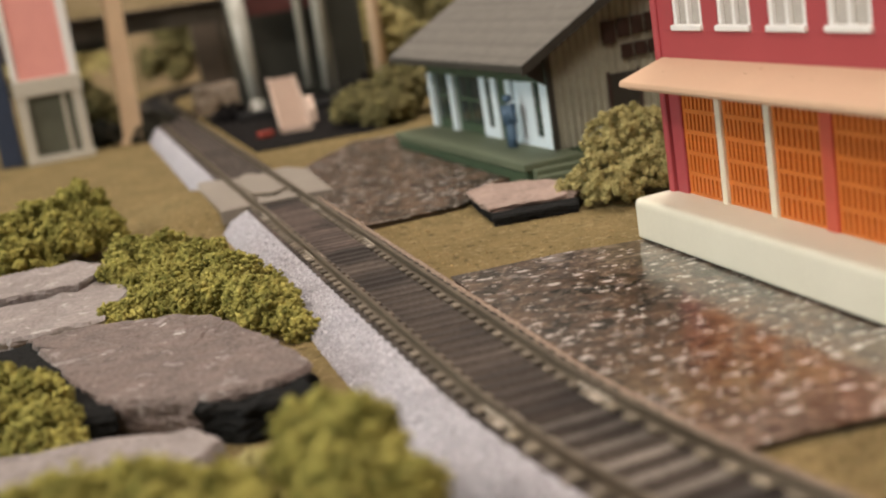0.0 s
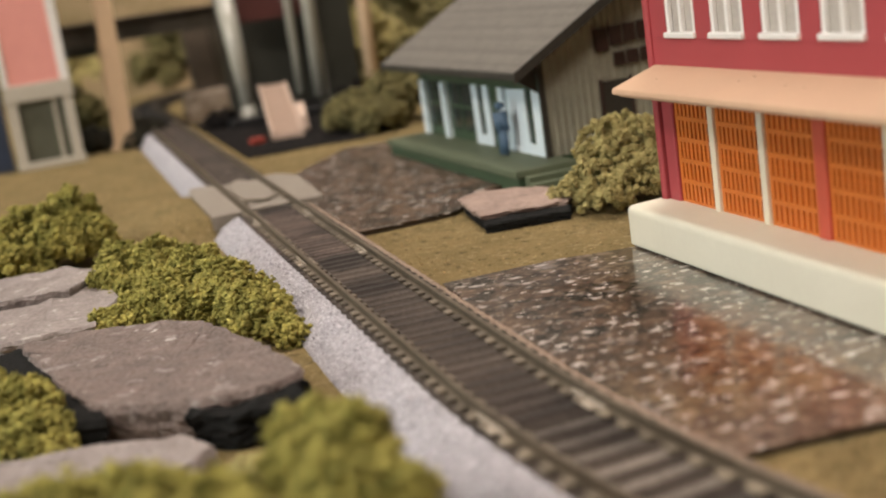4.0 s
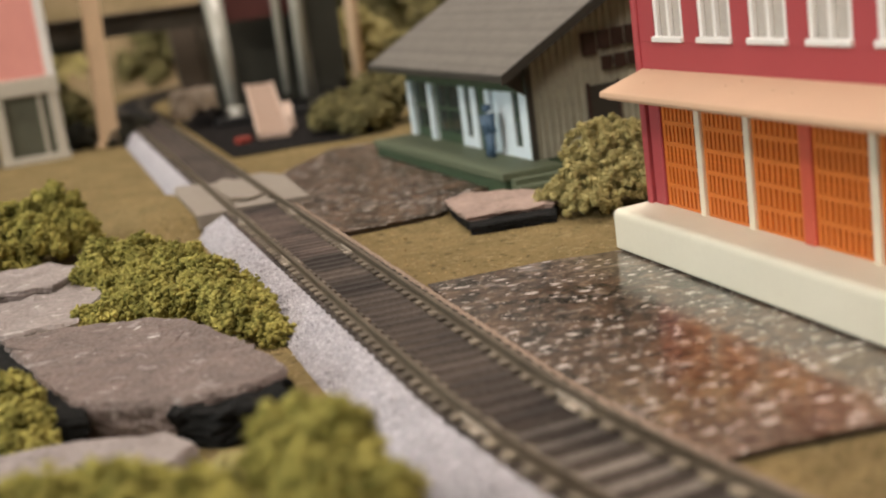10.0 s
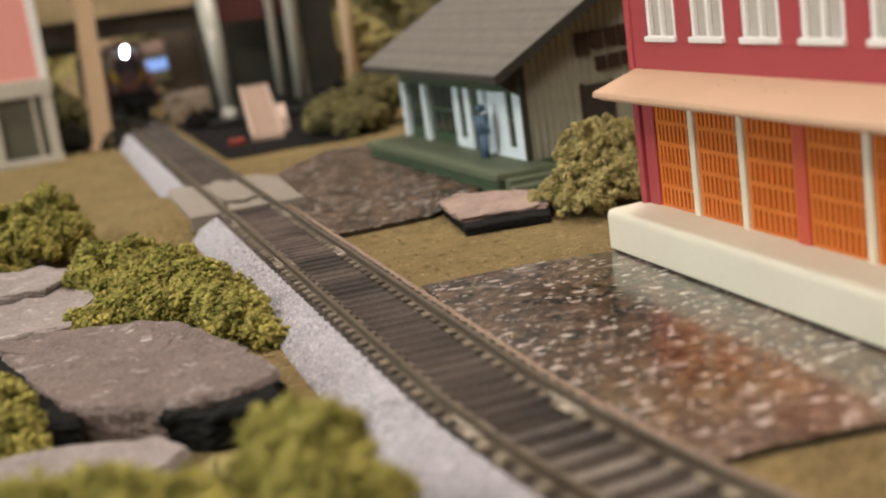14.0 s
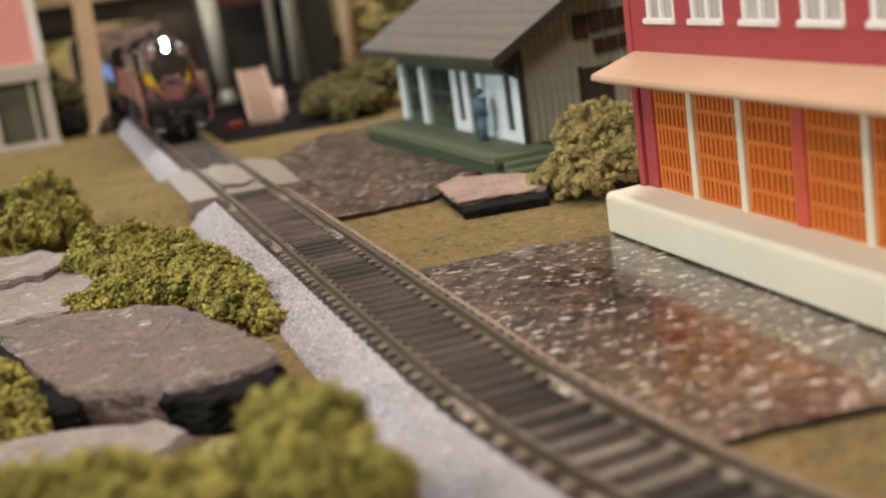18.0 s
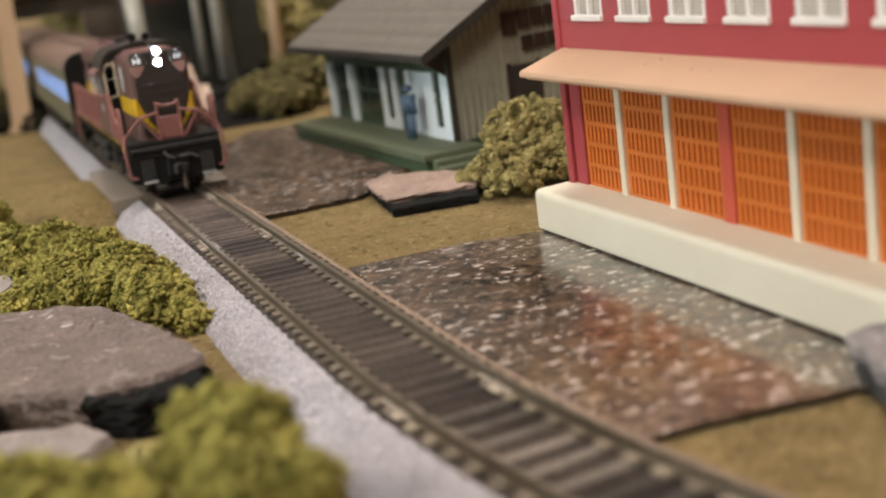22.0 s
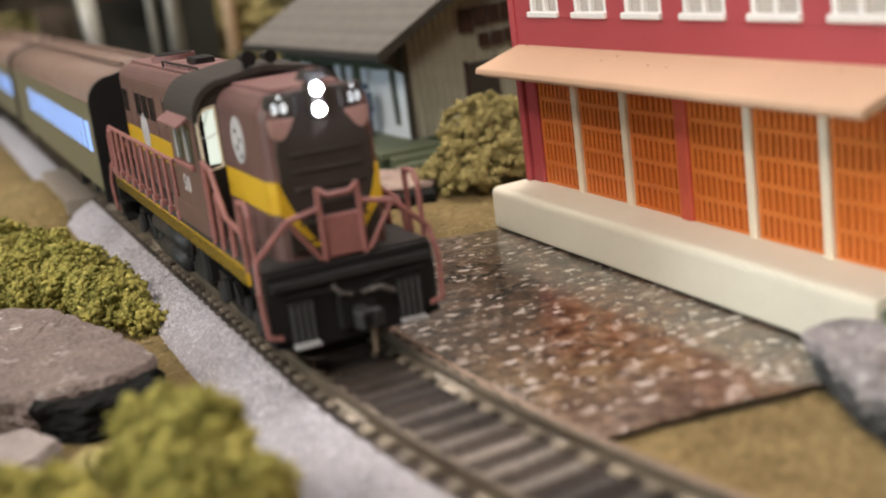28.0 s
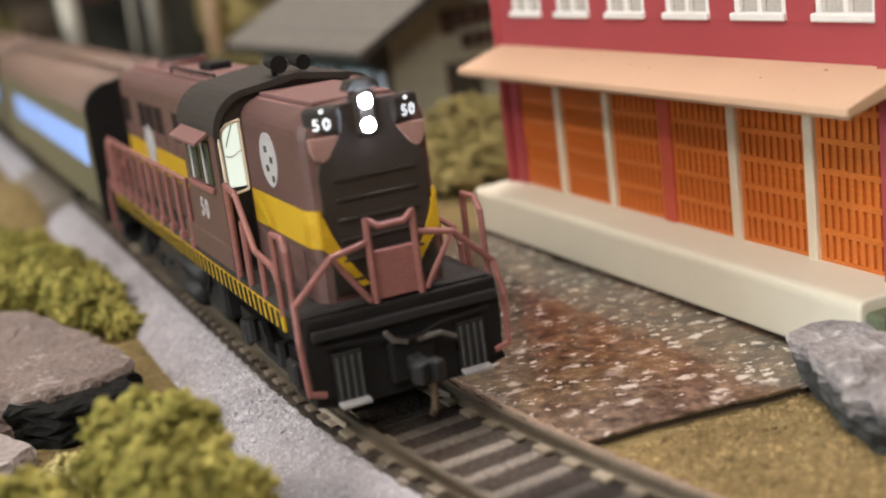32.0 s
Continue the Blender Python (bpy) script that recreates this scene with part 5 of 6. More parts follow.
# pilots
for y0, y1, f in ((0.0, 2.6, 1), (LL - 2.6, LL, -1)):
    p = part("pilot", prism([(-15, DZ), (15, DZ), (15.4, 13), (15, 5.6), (11, 4.6), (-11, 4.6), (-15, 5.6), (-15.4, 13)], "y", y0, y1, 0.35), M_BLACK, loco, "black end pilot")
    ye = y0 if f == 1 else y1
    part("coupler_pocket", box(-3.6, 3.6, min(ye, ye - f * 1.4), max(ye, ye - f * 1.4), 6.5, 13, 0.4), M_BLACK, p)
    part("buffer_rib", box(-14.6, 14.6, min(ye, ye - f * 0.9), max(ye, ye - f * 0.9), DZ - 3.2, DZ - 1.6, 0.25), M_GUNMETAL, p)
    part("hose", tube([(-0.8, ye - f * 1.6, 12.6), (-3.0, ye - f * 2.0, 13.4), (-4.2, ye - f * 2.0, 15.0)], 0.42), M_HOSE, p, "dull brake hose")
    part("hose", tube([(0.8, ye - f * 1.6, 12.6), (4.2, ye - f * 2.2, 13.0), (6.8, ye - f * 1.8, 11.6)], 0.42), M_HOSE, p, "dull brake hose")
    part("cut_lever", tube([(-13, ye - f * 0.8, 14.6), (-5, ye - f * 1.2, 14.2), (0, ye - f * 2.2, 13.2), (5, ye - f * 1.2, 14.2), (13, ye - f * 0.8, 14.6)], 0.22), M_BLACK, p)
    for sx in (-1, 1):
        fb = part("footboard_hanger", box(sx * 9.8 - 2.2, sx * 9.8 + 2.2, min(ye - f * 0.1, ye - f * 0.7), max(ye - f * 0.1, ye - f * 0.7), 5.6, 13.2, 0.1), M_GUNMETAL, p)
        for q in range(4):
            part("hanger_rib", box(sx * 9.8 - 1.9 + q * 1.15, sx * 9.8 - 1.62 + q * 1.15, min(ye - f * 0.7, ye - f * 1.0), max(ye - f * 0.7, ye - f * 1.0), 6.2, 12.6), M_RIB, fb)
        part("footboard", box(sx * 9.8 - 2.3, sx * 9.8 + 2.3, min(ye - f * 0.4, ye - f * 2.4), max(ye - f * 0.4, ye - f * 2.4), 5.3, 6.0, 0.15), M_STEPWHITE, fb, "worn white footboard edge")
    cp = part("coupler", box(-1.2, 1.2, min(ye, ye - f * 5.5), max(ye, ye - f * 5.5), 8.2, 10.6, 0.4), M_GUNMETAL, p, "dark knuckle coupler")
    part("knuckle", prism([(-2.3, ye - f * 5.2), (1.8, ye - f * 5.0), (2.4, ye - f * 7.2), (0.6, ye - f * 8.2), (0.2, ye - f * 6.8), (-1.6, ye - f * 8.0), (-2.6, ye - f * 6.8)], "z", 7.8, 10.8, 0.25), M_GUNMETAL, cp)
    part("uncoupling_pin", tube([(0.6, ye - f * 6.0, 7.6), (0.6, ye - f * 5.6, 3.2), (0.9, ye - f * 3.6, 1.6)], 0.55), M_BRASS, cp, "bronze uncoupling pin")
    # end steps
    for sx in (-1, 1):
        st = part("step_well", box(min(sx * 11.8, sx * 15.3), max(sx * 11.8, sx * 15.3), min(ye, ye + f * 9), max(ye, ye + f * 9), 5.6, 6.6, 0.2), M_BLACK, p)
        part("tread", box(min(sx * 11.8, sx * 15.3), max(sx * 11.8, sx * 15.3), min(ye + f * 2.6, ye + f * 9), max(ye + f * 2.6, ye + f * 9), 10.2, 11, 0.15), M_BLACK, st)
        part("tread", box(min(sx * 11.8, sx * 15.3), max(sx * 11.8, sx * 15.3), min(ye + f * 2.6, ye + f * 9), max(ye + f * 2.6, ye + f * 9), 14.4, 15.2, 0.15), M_BLACK, st)
# short hood
def nose_section(shrink, drop):
    return [(x * shrink, z if z < 30 else z - drop) for x, z in arch(HH, DZ, ZH, 3.6)]


b = bmesh.new()
rings = []
for y, sh, dr in ((CAB0 + 0.5, 1, 0), (9.5, 1, 0), (7.4, 0.97, 0.25), (6.1, 0.90, 0.8), (5.6, 0.80, 1.6)):
    rings.append([b.verts.new((x, y, z)) for x, z in nose_section(sh, dr)])
for i in range(len(rings) - 1):
    for j in range(len(rings[0])):
        b.faces.new((rings[i][j], rings[i][(j + 1) % len(rings[0])], rings[i + 1][(j + 1) % len(rings[0])], rings[i + 1][j]))
b.faces.new(rings[-1])
b.faces.new(rings[0][::-1])
bmesh.ops.recalc_face_normals(b, faces=b.faces[:])
nose = part("short_hood", b, M_MAROON, loco)
part("hood_top_panel", prism([(-6.2, 9.8), (6.2, 9.8), (6.6, CAB0), (-6.6, CAB0)], "z", ZH - 0.55, ZH + 0.12, 0.1), M_MAROONTOP, nose, "pinkish top panel, paint lightened for the sheen from above")
for sx in (-1, 1):
    # shoulder strips of the roof, lightened for the sheen from above
    part("shoulder_panel", prism([(sx * 6.8, ZH - 0.75), (sx * 9.0, ZH - 2.1), (sx * 9.3, ZH - 1.9), (sx * 6.9, ZH - 0.42)], "y", 9.8, CAB0 - 0.2), M_MAROONTOP, nose)
# black front panel with slats
part("nose_panel", prism([(-8.2, 20), (8.2, 20), (8.5, 37.5), (7.6, 40.4), (4.6, 43.4), (4.4, 47.4), (-4.4, 47.4), (-4.6, 43.4), (-7.6, 40.4), (-8.5, 37.5)], "y", 4.9, 5.62, 0.2), M_NOSEBLACK, nose, "black painted nose front")
for k in range(6):
    part("nose_rib", box(-6.4, 6.4, 4.55, 4.92, 21.5 + k * 3.0, 22.0 + k * 3.0, 0.1), M_NOSEBLACK, nose)
# headlight housing and lamps
hl = part("headlight_housing", box(-1.9, 1.9, 4.2, 7.0, 42.0, 49.0, 0.8), M_NOSEBLACK, nose, "black twin headlight housing")
for z in (43.8, 47.3):
    part("headlight_lens", cyl((0, 4.08, z), (0, 4.19, z), 0.95, 18), M_HEADLIGHT, hl, "lit white headlight")
part("headlight_hood", prism([(-2.6, 48.9), (2.6, 48.9), (1.8, 50.4), (-1.8, 50.4)], "y", 4.6, 7.6, 0.2), M_CABROOF, hl)
# number boards on the corners
for sx in (-1, 1):
    nb = part("number_board", box(-2.8, 2.8, -0.5, 1.6, -1.8, 2.5, 1.0, None, 3), M_CABROOF, nose, "black number board with lit numerals")
    nb.matrix_local = pose(sx * 6.5 * MM, 5.75 * MM, 44.9 * MM, 0, 0, sx * 24)
    text("50", 2.3, M_NUMBER, nb, pose(0, -0.55 * MM, -0.1 * MM, 90, 0, 0), "lit white numeral")
    lamp = part("marker_lamp", cyl((sx * 6.5, 5.1, 46.7), (sx * 6.5, 5.8, 46.7), 0.3, 10), M_NUMBER, nose, "small lit marker lamp")
    part("marker_pad", prism([(sx * 4.2, 43.1), (sx * 9.0, 43.1), (sx * 8.9, 41.2), (sx * 8.4, 40.0), (sx * 7.4, 39.4), (sx * 6.3, 40.0)][:: sx], "y", 4.8, 7.2, 0.25), M_PINKPAD, nose, "pinkish maroon pad under the number board")
    # herald and band on the hood side
    x0 = sx * (HH + 0.02)
    part("emblem", cyl((x0, 22.5, 38.6), (x0 + sx * 0.12, 22.5, 38.6), 4.3, 24), M_SILVER, nose, "pale grey round emblem")
    for q in range(4):
        part("emblem_mark", box(min(x0 + sx * 0.12, x0 + sx * 0.2), max(x0 + sx * 0.12, x0 + sx * 0.2), 20.4 + (q % 2) * 2.4, 21.6 + (q % 2) * 2.4, 35.2 + q * 1.5, 36.2 + q * 1.5), M_NOSEBLACK, nose)
    part("yellow_band", box(min(x0, x0 + sx * 0.14), max(x0, x0 + sx * 0.14), 8.6, CAB0 - 1, 27.0, 32.6), M_YELLOW, nose, "bright yellow band")
    part("yellow_band_tip", prism([(sx * px, pz) for px, pz in ((9.2, 32.5), (8.5, 31.4), (7.7, 29.0), (6.1, 25.4), (2.9, 20.6), (4.2, 20.6), (7.2, 24.8), (9.2, 27.0))][:: sx], "y", 4.62, 5.1), M_YELLOW, nose, "yellow chevron tip")
    part("yellow_band_corner", prism([(sx * px, py) for px, py in ((10.22, 8.7), (10.36, 8.7), (10.1, 7.2), (9.4, 5.9), (9.3, 5.15), (8.7, 5.15), (8.7, 5.8), (9.8, 7.4))], "z", 27.0, 32.6), M_YELLOW, nose, "yellow band wrapping the corner")
    for q in range(3):
        part("hood_door", box(min(x0, x0 + sx * 0.16), max(x0, x0 + sx * 0.16), 11 + q * 8.2, 18.4 + q * 8.2, DZ + 0.8, 26.2, 0.05), M_MAROON, nose)
# cab
cab = part("cab", prism(arch(15.0, DZ, ZH + 2.0, 6.8, 8, 1.2) + arch(14.4, DZ, ZH + 1.5, 6.4, 8, 1.2)[::-1], "y", CAB0 + 0.6, CAB1), M_MAROON, loco, "maroon cab with arched roof")
part("cab_roof", prism(arch(15.25, ZH - 5.4, ZH + 2.35, 6.9, 8, 1.2)[1:-1] + arch(14.3, ZH - 5.4, ZH + 1.3, 6.4, 8, 1.2)[1:-1][::-1], "y", CAB0 - 1.0, CAB1 + 0.4), M_CABROOF, cab, "black arched cab roof")
part("front_bulkhead", prism([(-10.7, DZ), (10.7, DZ), (10.7, ZH + 0.4), (0, ZH + 1.3), (-10.7, ZH + 0.4)], "y", CAB0 - 0.1, CAB0 + 0.596), M_NOSEBLACK, cab, "black cab front")
part("rear_bulkhead", prism(arch(14.3, DZ, ZH + 1.4, 6.4, 8, 1.2), "y", CAB1 - 1.1, CAB1 - 0.3), M_BLACK, cab)
# panel glows in place of a cab bulb; set deep, hidden from afar
part("glow_panel", box(-8.0, 5.0, CAB1 - 1.6, CAB1 - 1.12, 24.0, 46.0, 0.2), M_CABGLOW, cab, "pale green glowing panel standing in for the cab's lighting")
part("seat", box(-9.4, -7.0, CAB1 - 8, CAB1 - 5, DZ, 29.5, 0.5), M_GREYTRIM, cab, "grey cab seat")
part("control_stand", box(-6.4, -3.5, CAB1 - 12, CAB1 - 7, DZ, 30.5, 0.5), M_GREYTRIM, cab, "grey control stand")
for sx in (-1, 1):
    ring = [(10.6, 32.4), (14.2, 31.8), (14.3, 40.8), (13.7, 42.5), (12.7, 43.4), (10.6, 43.8), (10.6, 32.4)]
    w = part("front_window", tube([(sx * px, CAB0 - 0.3, pz) for px, pz in ring], 0.3), M_POST, cab, "pale cab window frame")
    part("lower_panel", box(min(sx * 10.7, sx * 14.8), max(sx * 10.7, sx * 14.8), CAB0 - 0.1, CAB0 + 0.59, DZ, 32.0), M_NOSEBLACK, cab)
    part("window_corner", prism([(sx * 14.15, 32.0), (sx * 14.85, 32.0), (sx * 14.85, 43.0), (sx * 14.0, 45.6), (sx * 12.6, 47.3), (sx * 10.7, 48.0), (sx * 10.7, 43.7), (sx * 12.6, 43.4), (sx * 13.7, 42.4), (sx * 14.15, 40.8)][:: sx], "y", CAB0 - 0.1, CAB0 + 0.59), M_NOSEBLACK, cab)
    part("wiper", tube([(sx * 12.0, CAB0 - 0.5, 43.2), (sx * 13.4, CAB0 - 0.5, 39.8)], 0.1), M_BLACK, w)
    part("window_clutter", tube([(sx * 10.8, CAB0 - 0.3, 39.0), (sx * 12.6, CAB0 - 0.3, 38.0), (sx * 14.0, CAB0 - 0.3, 38.4)], 0.12), M_SILVER, w, "pale grey fitting behind the window")
    part("grab_iron", tube([(sx * 14.6, CAB0 - 0.9, 22.0), (sx * 14.6, CAB0 - 0.9, 31.0)], 0.3), M_RAILING, cab)
    part("cab_door", box(min(sx * 10.6, sx * 14.3), max(sx * 10.6, sx * 14.3), CAB0 - 0.4, CAB0 - 0.11, DZ + 0.8, 33.0, 0.1), M_BLACK, cab, "dark cab door")
    xs = sx * 15.02
    for y0 in (40.5, 49.5):
        w = part("side_window", box(min(xs, xs + sx * 0.2), max(xs, xs + sx * 0.2), y0, y0 + 7.6, 33.0, 40.4, 0.05), M_DARKPANE, cab, "cab side window")
        part("window_post", box(min(xs + sx * 0.2, xs + sx * 0.5), max(xs + sx * 0.2, xs + sx * 0.5), y0 + 3.4, y0 + 4.4, 33.0, 40.4, 0.05), M_SILVER, w)
    part("sunshade", prism([(xs, 41.6), (xs + sx * 2.6, 40.2), (xs + sx * 2.6, 40.7), (xs, 42.3)], "y", 39.6, 58, 0.05), M_MAROONTOP, cab, "pinkish window sunshade")
    part("armrest", box(min(xs, xs + sx * 0.8), max(xs, xs + sx * 0.8), 40.5, 57, 31.6, 32.6, 0.15), M_RAILING, cab)
    text("50", 4.8, M_SILVER, cab, pose(sx * 15.06 * MM, 51 * MM, 27.6 * MM, 90, 0, 90 * sx), "pale grey cab numeral")
    part("cab_battery_box", box(min(sx * 10.3, sx * 15.2), max(sx * 10.3, sx * 15.2), CAB0 + 1, CAB1 + 8, DZ, DZ + 4.5, 0.2), M_MAROON, cab)
horn = part("horn", cyl((-2.6, CAB0 - 1, ZH + 4.0), (-2.6, CAB0 + 6, ZH + 4.0), 1.5, 12, None, 0.6), M_BLACK, cab, "black air horn")
part("horn_stand", box(-3.0, -2.2, CAB0 + 2, CAB0 + 3, ZH + 1.6, ZH + 4.2), M_BLACK, horn)
part("horn_bell", cyl((2.2, CAB0 + 1, ZH + 3.6), (2.2, CAB0 + 8, ZH + 3.6), 1.3, 12, None, 0.5), M_BLACK, horn)
part("bell", cyl((1.0, 10, ZH + 0.2), (1.0, 10, ZH + 2.8), 1.5, 12, None, 0.7), M_MAROONTOP, nose, "maroon bell")
# long hood
hood = part("long_hood", prism(arch(HH, DZ, ZH, 3.6), "y", CAB1 - 0.2, LL - 7, 0.0), M_MAROON, loco, "maroon engine hood")
part("hood_top_panel", prism([(-6.4, CAB1 + 1), (6.4, CAB1 + 1), (6.4, LL - 8), (-6.4, LL - 8)], "z", ZH - 0.5, ZH + 0.15, 0.1), M_MAROONTOP, hood, "pinkish hood top, paint lightened for the sheen from above")
for sx in (-1, 1):
    part("shoulder_panel", prism([(sx * 6.8, ZH - 0.75), (sx * 9.0, ZH - 2.1), (sx * 9.3, ZH - 1.9), (sx * 6.9, ZH - 0.42)], "y", CAB1 + 1, LL - 8), M_MAROONTOP, hood)
part("roof_fan", cyl((0, 118, ZH), (0, 118, ZH + 1.6), 5.4, 20), M_MAROONTOP, hood)
part("fan_grille", cyl((0, 118, ZH + 1.6), (0, 118, ZH + 1.9), 4.6, 20), M_BLACK, hood)
part("exhaust_pipe", box(-2.4, 2.4, 84, 92, ZH, ZH + 2.2, 0.3), M_BLACK, hood)
for k in range(4):
    part("roof_hatch", box(-5.4, 5.4, 66 + k * 11, 75 + k * 11, ZH + 0.1, ZH + 0.7, 0.2), M_MAROONTOP, hood)
part("grab_bar", tube([(-6.4, 64, ZH + 0.2), (-6.4, 64, ZH + 1.4), (-6.4, 100, ZH + 1.4), (-6.4, 100, ZH + 0.2)], 0.3), M_BLACK, hood)
louv = None
for sx in (-1, 1):
    x0 = sx * (HH + 0.02)
    part("yellow_band", box(min(x0, x0 + sx * 0.14), max(x0, x0 + sx * 0.14), CAB1 + 10, LL - 8, 26.2, 31.6), M_YELLOW, hood, "bright yellow band")
    part("lettering_bar", box(min(x0 + sx * 0.15, x0 + sx * 0.2), max(x0 + sx * 0.15, x0 + sx * 0.2), CAB1 + 12, CAB1 + 36, 26.9, 27.9), M_NOSEBLACK, hood)
    part("emblem", cyl((x0 + sx * 0.14, 116, 31.5), (x0 + sx * 0.24, 116, 31.5), 4.8, 24), M_SILVER, hood, "pale grey round emblem")
    for q in range(9):
        part("hood_door", box(min(x0, x0 + sx * 0.2), max(x0, x0 + sx * 0.2), CAB1 + 2 + q * 8.8, CAB1 + 10 + q * 8.8, DZ + 0.8, 25.6, 0.05), M_MAROON, hood)
        part("latch", box(min(x0 + sx * 0.2, x0 + sx * 0.5), max(x0 + sx * 0.2, x0 + sx * 0.5), CAB1 + 9.0 + q * 8.8, CAB1 + 9.6 + q * 8.8, 22, 23.2), M_RAILING, hood)
        part("upper_door", box(min(x0, x0 + sx * 0.2), max(x0, x0 + sx * 0.2), CAB1 + 2 + q * 8.8, CAB1 + 10 + q * 8.8, 32.4, 41.6, 0.05), M_MAROON, hood)
        for r in range(4):
            yy = CAB1 + 3 + q * 8.8 + r * 1.8
            if q % 4 == 3:
                continue
            if louv is None:
                louv = part("louvre", box(-0.14, 0.14, -0.28, 0.28, 35.4, 41.0), M_BLACK, hood)
                louv.location = ((x0 + sx * 0.25) * MM, yy * MM, 0)
            else:
                again(louv, hood, x0 + sx * 0.25, yy, 0)
# handrails
R = 0.5
for sx in (-1, 1):
    xr = sx * 14.9
    n = 10
    rail = part("side_railing", tube([(xr, CAB1 + 4, DZ + 4), (xr, CAB1 + 4, DZ + 12.4), (xr, LL - 4, DZ + 12.4), (xr, LL - 1.5, DZ + 9)], R), M_RAILING, loco, "dull oxide red handrail")
    for k in range(n):
        y = CAB1 + 4 + k * (LL - 5 - CAB1 - 4) / (n - 1)
        part("stanchion", cyl((xr, y, DZ - 1.2), (xr, y, DZ + 12.4), R * 0.95, 7), M_RAILING, rail)
        part("stanchion_foot", box(xr - 0.8, xr + 0.8, y - 0.8, y + 0.8, DZ - 0.9, DZ + 1.4, 0.25), M_RAILING, rail)
    rail = part("front_side_railing", tube([(xr, CAB0 - 1.5, DZ + 15.4), (xr, CAB0 - 7, DZ + 14.6), (xr, 22, DZ + 6.5), (xr, 13, DZ + 5.6), (xr, 10.8, DZ + 3), (xr, 10.2, DZ - 1.4)], R), M_RAILING, loco, "dull oxide red handrail")
    for y, h in ((CAB0 - 2.2, 15.4), (27, 10.5), (19, 6.2)):
        part("stanchion", cyl((xr, y, DZ - 1.0), (xr, y, DZ + h), R * 1.15, 7), M_RAILING, rail)
    for yb, f in ((1.2, 1), (LL - 1.2, -1)):
        er = part("end_railing", tube([(sx * 3.6, yb, DZ + 9.2), (sx * 9.5, yb, DZ + 8.0), (sx * 15.8, yb + f * 0.6, DZ + 2.0), (sx * 16.3, yb - f * 1.0, DZ - 3), (sx * 16.0, yb - f * 1.4, 8.0), (sx * 13.6, yb - f * 1.4, 7.4)], R), M_RAILING, loco, "dull oxide red end handrail")
        part("stanchion", cyl((sx * 3.6, yb, DZ - 0.4), (sx * 3.6, yb, DZ + 12.6), R * 1.1, 7), M_RAILING, er)
        part("stanchion", tube([(sx * 9.5, yb, DZ + 8.0), (sx * 4.4, yb, DZ + 0.4)], R * 0.9), M_RAILING, er)
        part("corner_post", tube([(sx * 15.4, yb + f * 8.0, DZ - 1), (sx * 15.4, yb + f * 8.0, DZ + 11.4), (sx * 15.3, yb + f * 3.5, DZ + 11.6), (sx * 15.4, yb + f * 2.2, DZ + 9.6), (sx * 15.4, yb + f * 2.0, DZ - 0.4)], R), M_RAILING, er)
for yb, f in ((1.2, 1), (LL - 1.2, -1)):
    ch = part("drop_chain_bar", tube([(-3.6, yb, DZ + 12.4), (-2.0, yb - f * 0.3, DZ + 11.2), (2.0, yb - f * 0.3, DZ + 11.2), (3.6, yb, DZ + 12.4)], R), M_RAILING, loco)
    part("end_plate", box(-3.4, 3.4, min(yb, yb + f * 0.8), max(yb, yb + f * 0.8), DZ + 0.2, DZ + 7.6, 0.25), M_RAILING, loco, "dull oxide red end plate")
# tanks under the frame
for sx in (-1, 1):
    tk = part("fuel_tank", box(min(sx * 3, sx * 13.2), max(sx * 3, sx * 13.2), 58, 96, 4.4, DZ - 3.0, 1.2, None, 2), M_GUNMETAL, loco, "dark steel fuel tank")
    for z in (12.6, 7.6):
        part("air_tank", cyl((sx * 13.4, 64 if z > 10 else 70, z), (sx * 13.4, 98 if z > 10 else 92, z), 2.5, 14), M_GUNMETAL, tk, "dark round air tank", True)
    part("pipe", tube([(sx * 14.2, 40, 14.2), (sx * 14.2, 60, 14.2), (sx * 14.6, 62, 9.5)], 0.4), M_BLACK, tk)
part("centre_frame", box(-9, 9, 6, LL - 6, 11, DZ - 2.9), M_BLACK, loco)


def truck(parent, y, length=27.0, drop=0.0):
    t = part("truck", box(-9.4, 9.4, y - length / 2, y + length / 2, 6.0, 11.4, 0.4), M_BLACK, parent, "black wheel truck")
    for sx in (-1, 1):
        part("side_frame", prism([(y - length / 2 - 5, 6.6), (y - length / 2 - 5, 9.6), (y - 7, 9.2), (y - 4, 5.0), (y + 4, 5.0), (y + 7, 9.2), (y + length / 2 + 5, 9.6), (y + length / 2 + 5, 6.6), (y + length / 2, 4.2), (y + 6, 3.4), (y - 6, 3.4), (y - length / 2, 4.2)], "x", min(sx * 10.6, sx * 12.2), max(sx * 10.6, sx * 12.2), 0.25), M_BLACK, t)
        for yy in (y - length / 2, y + length / 2):
            part("axle_box", box(min(sx * 12.2, sx * 13.6), max(sx * 12.2, sx * 13.6), yy - 2, yy + 2, 3.6, 8.0, 0.5), M_GUNMETAL, t)
            part("spring", cyl((sx * 12.9, yy + 5 * (1 if yy < y else -1), 5.6), (sx * 12.9, yy + 5 * (1 if yy < y else -1), 9.6), 1.1, 8), M_GUNMETAL, t)
    return t


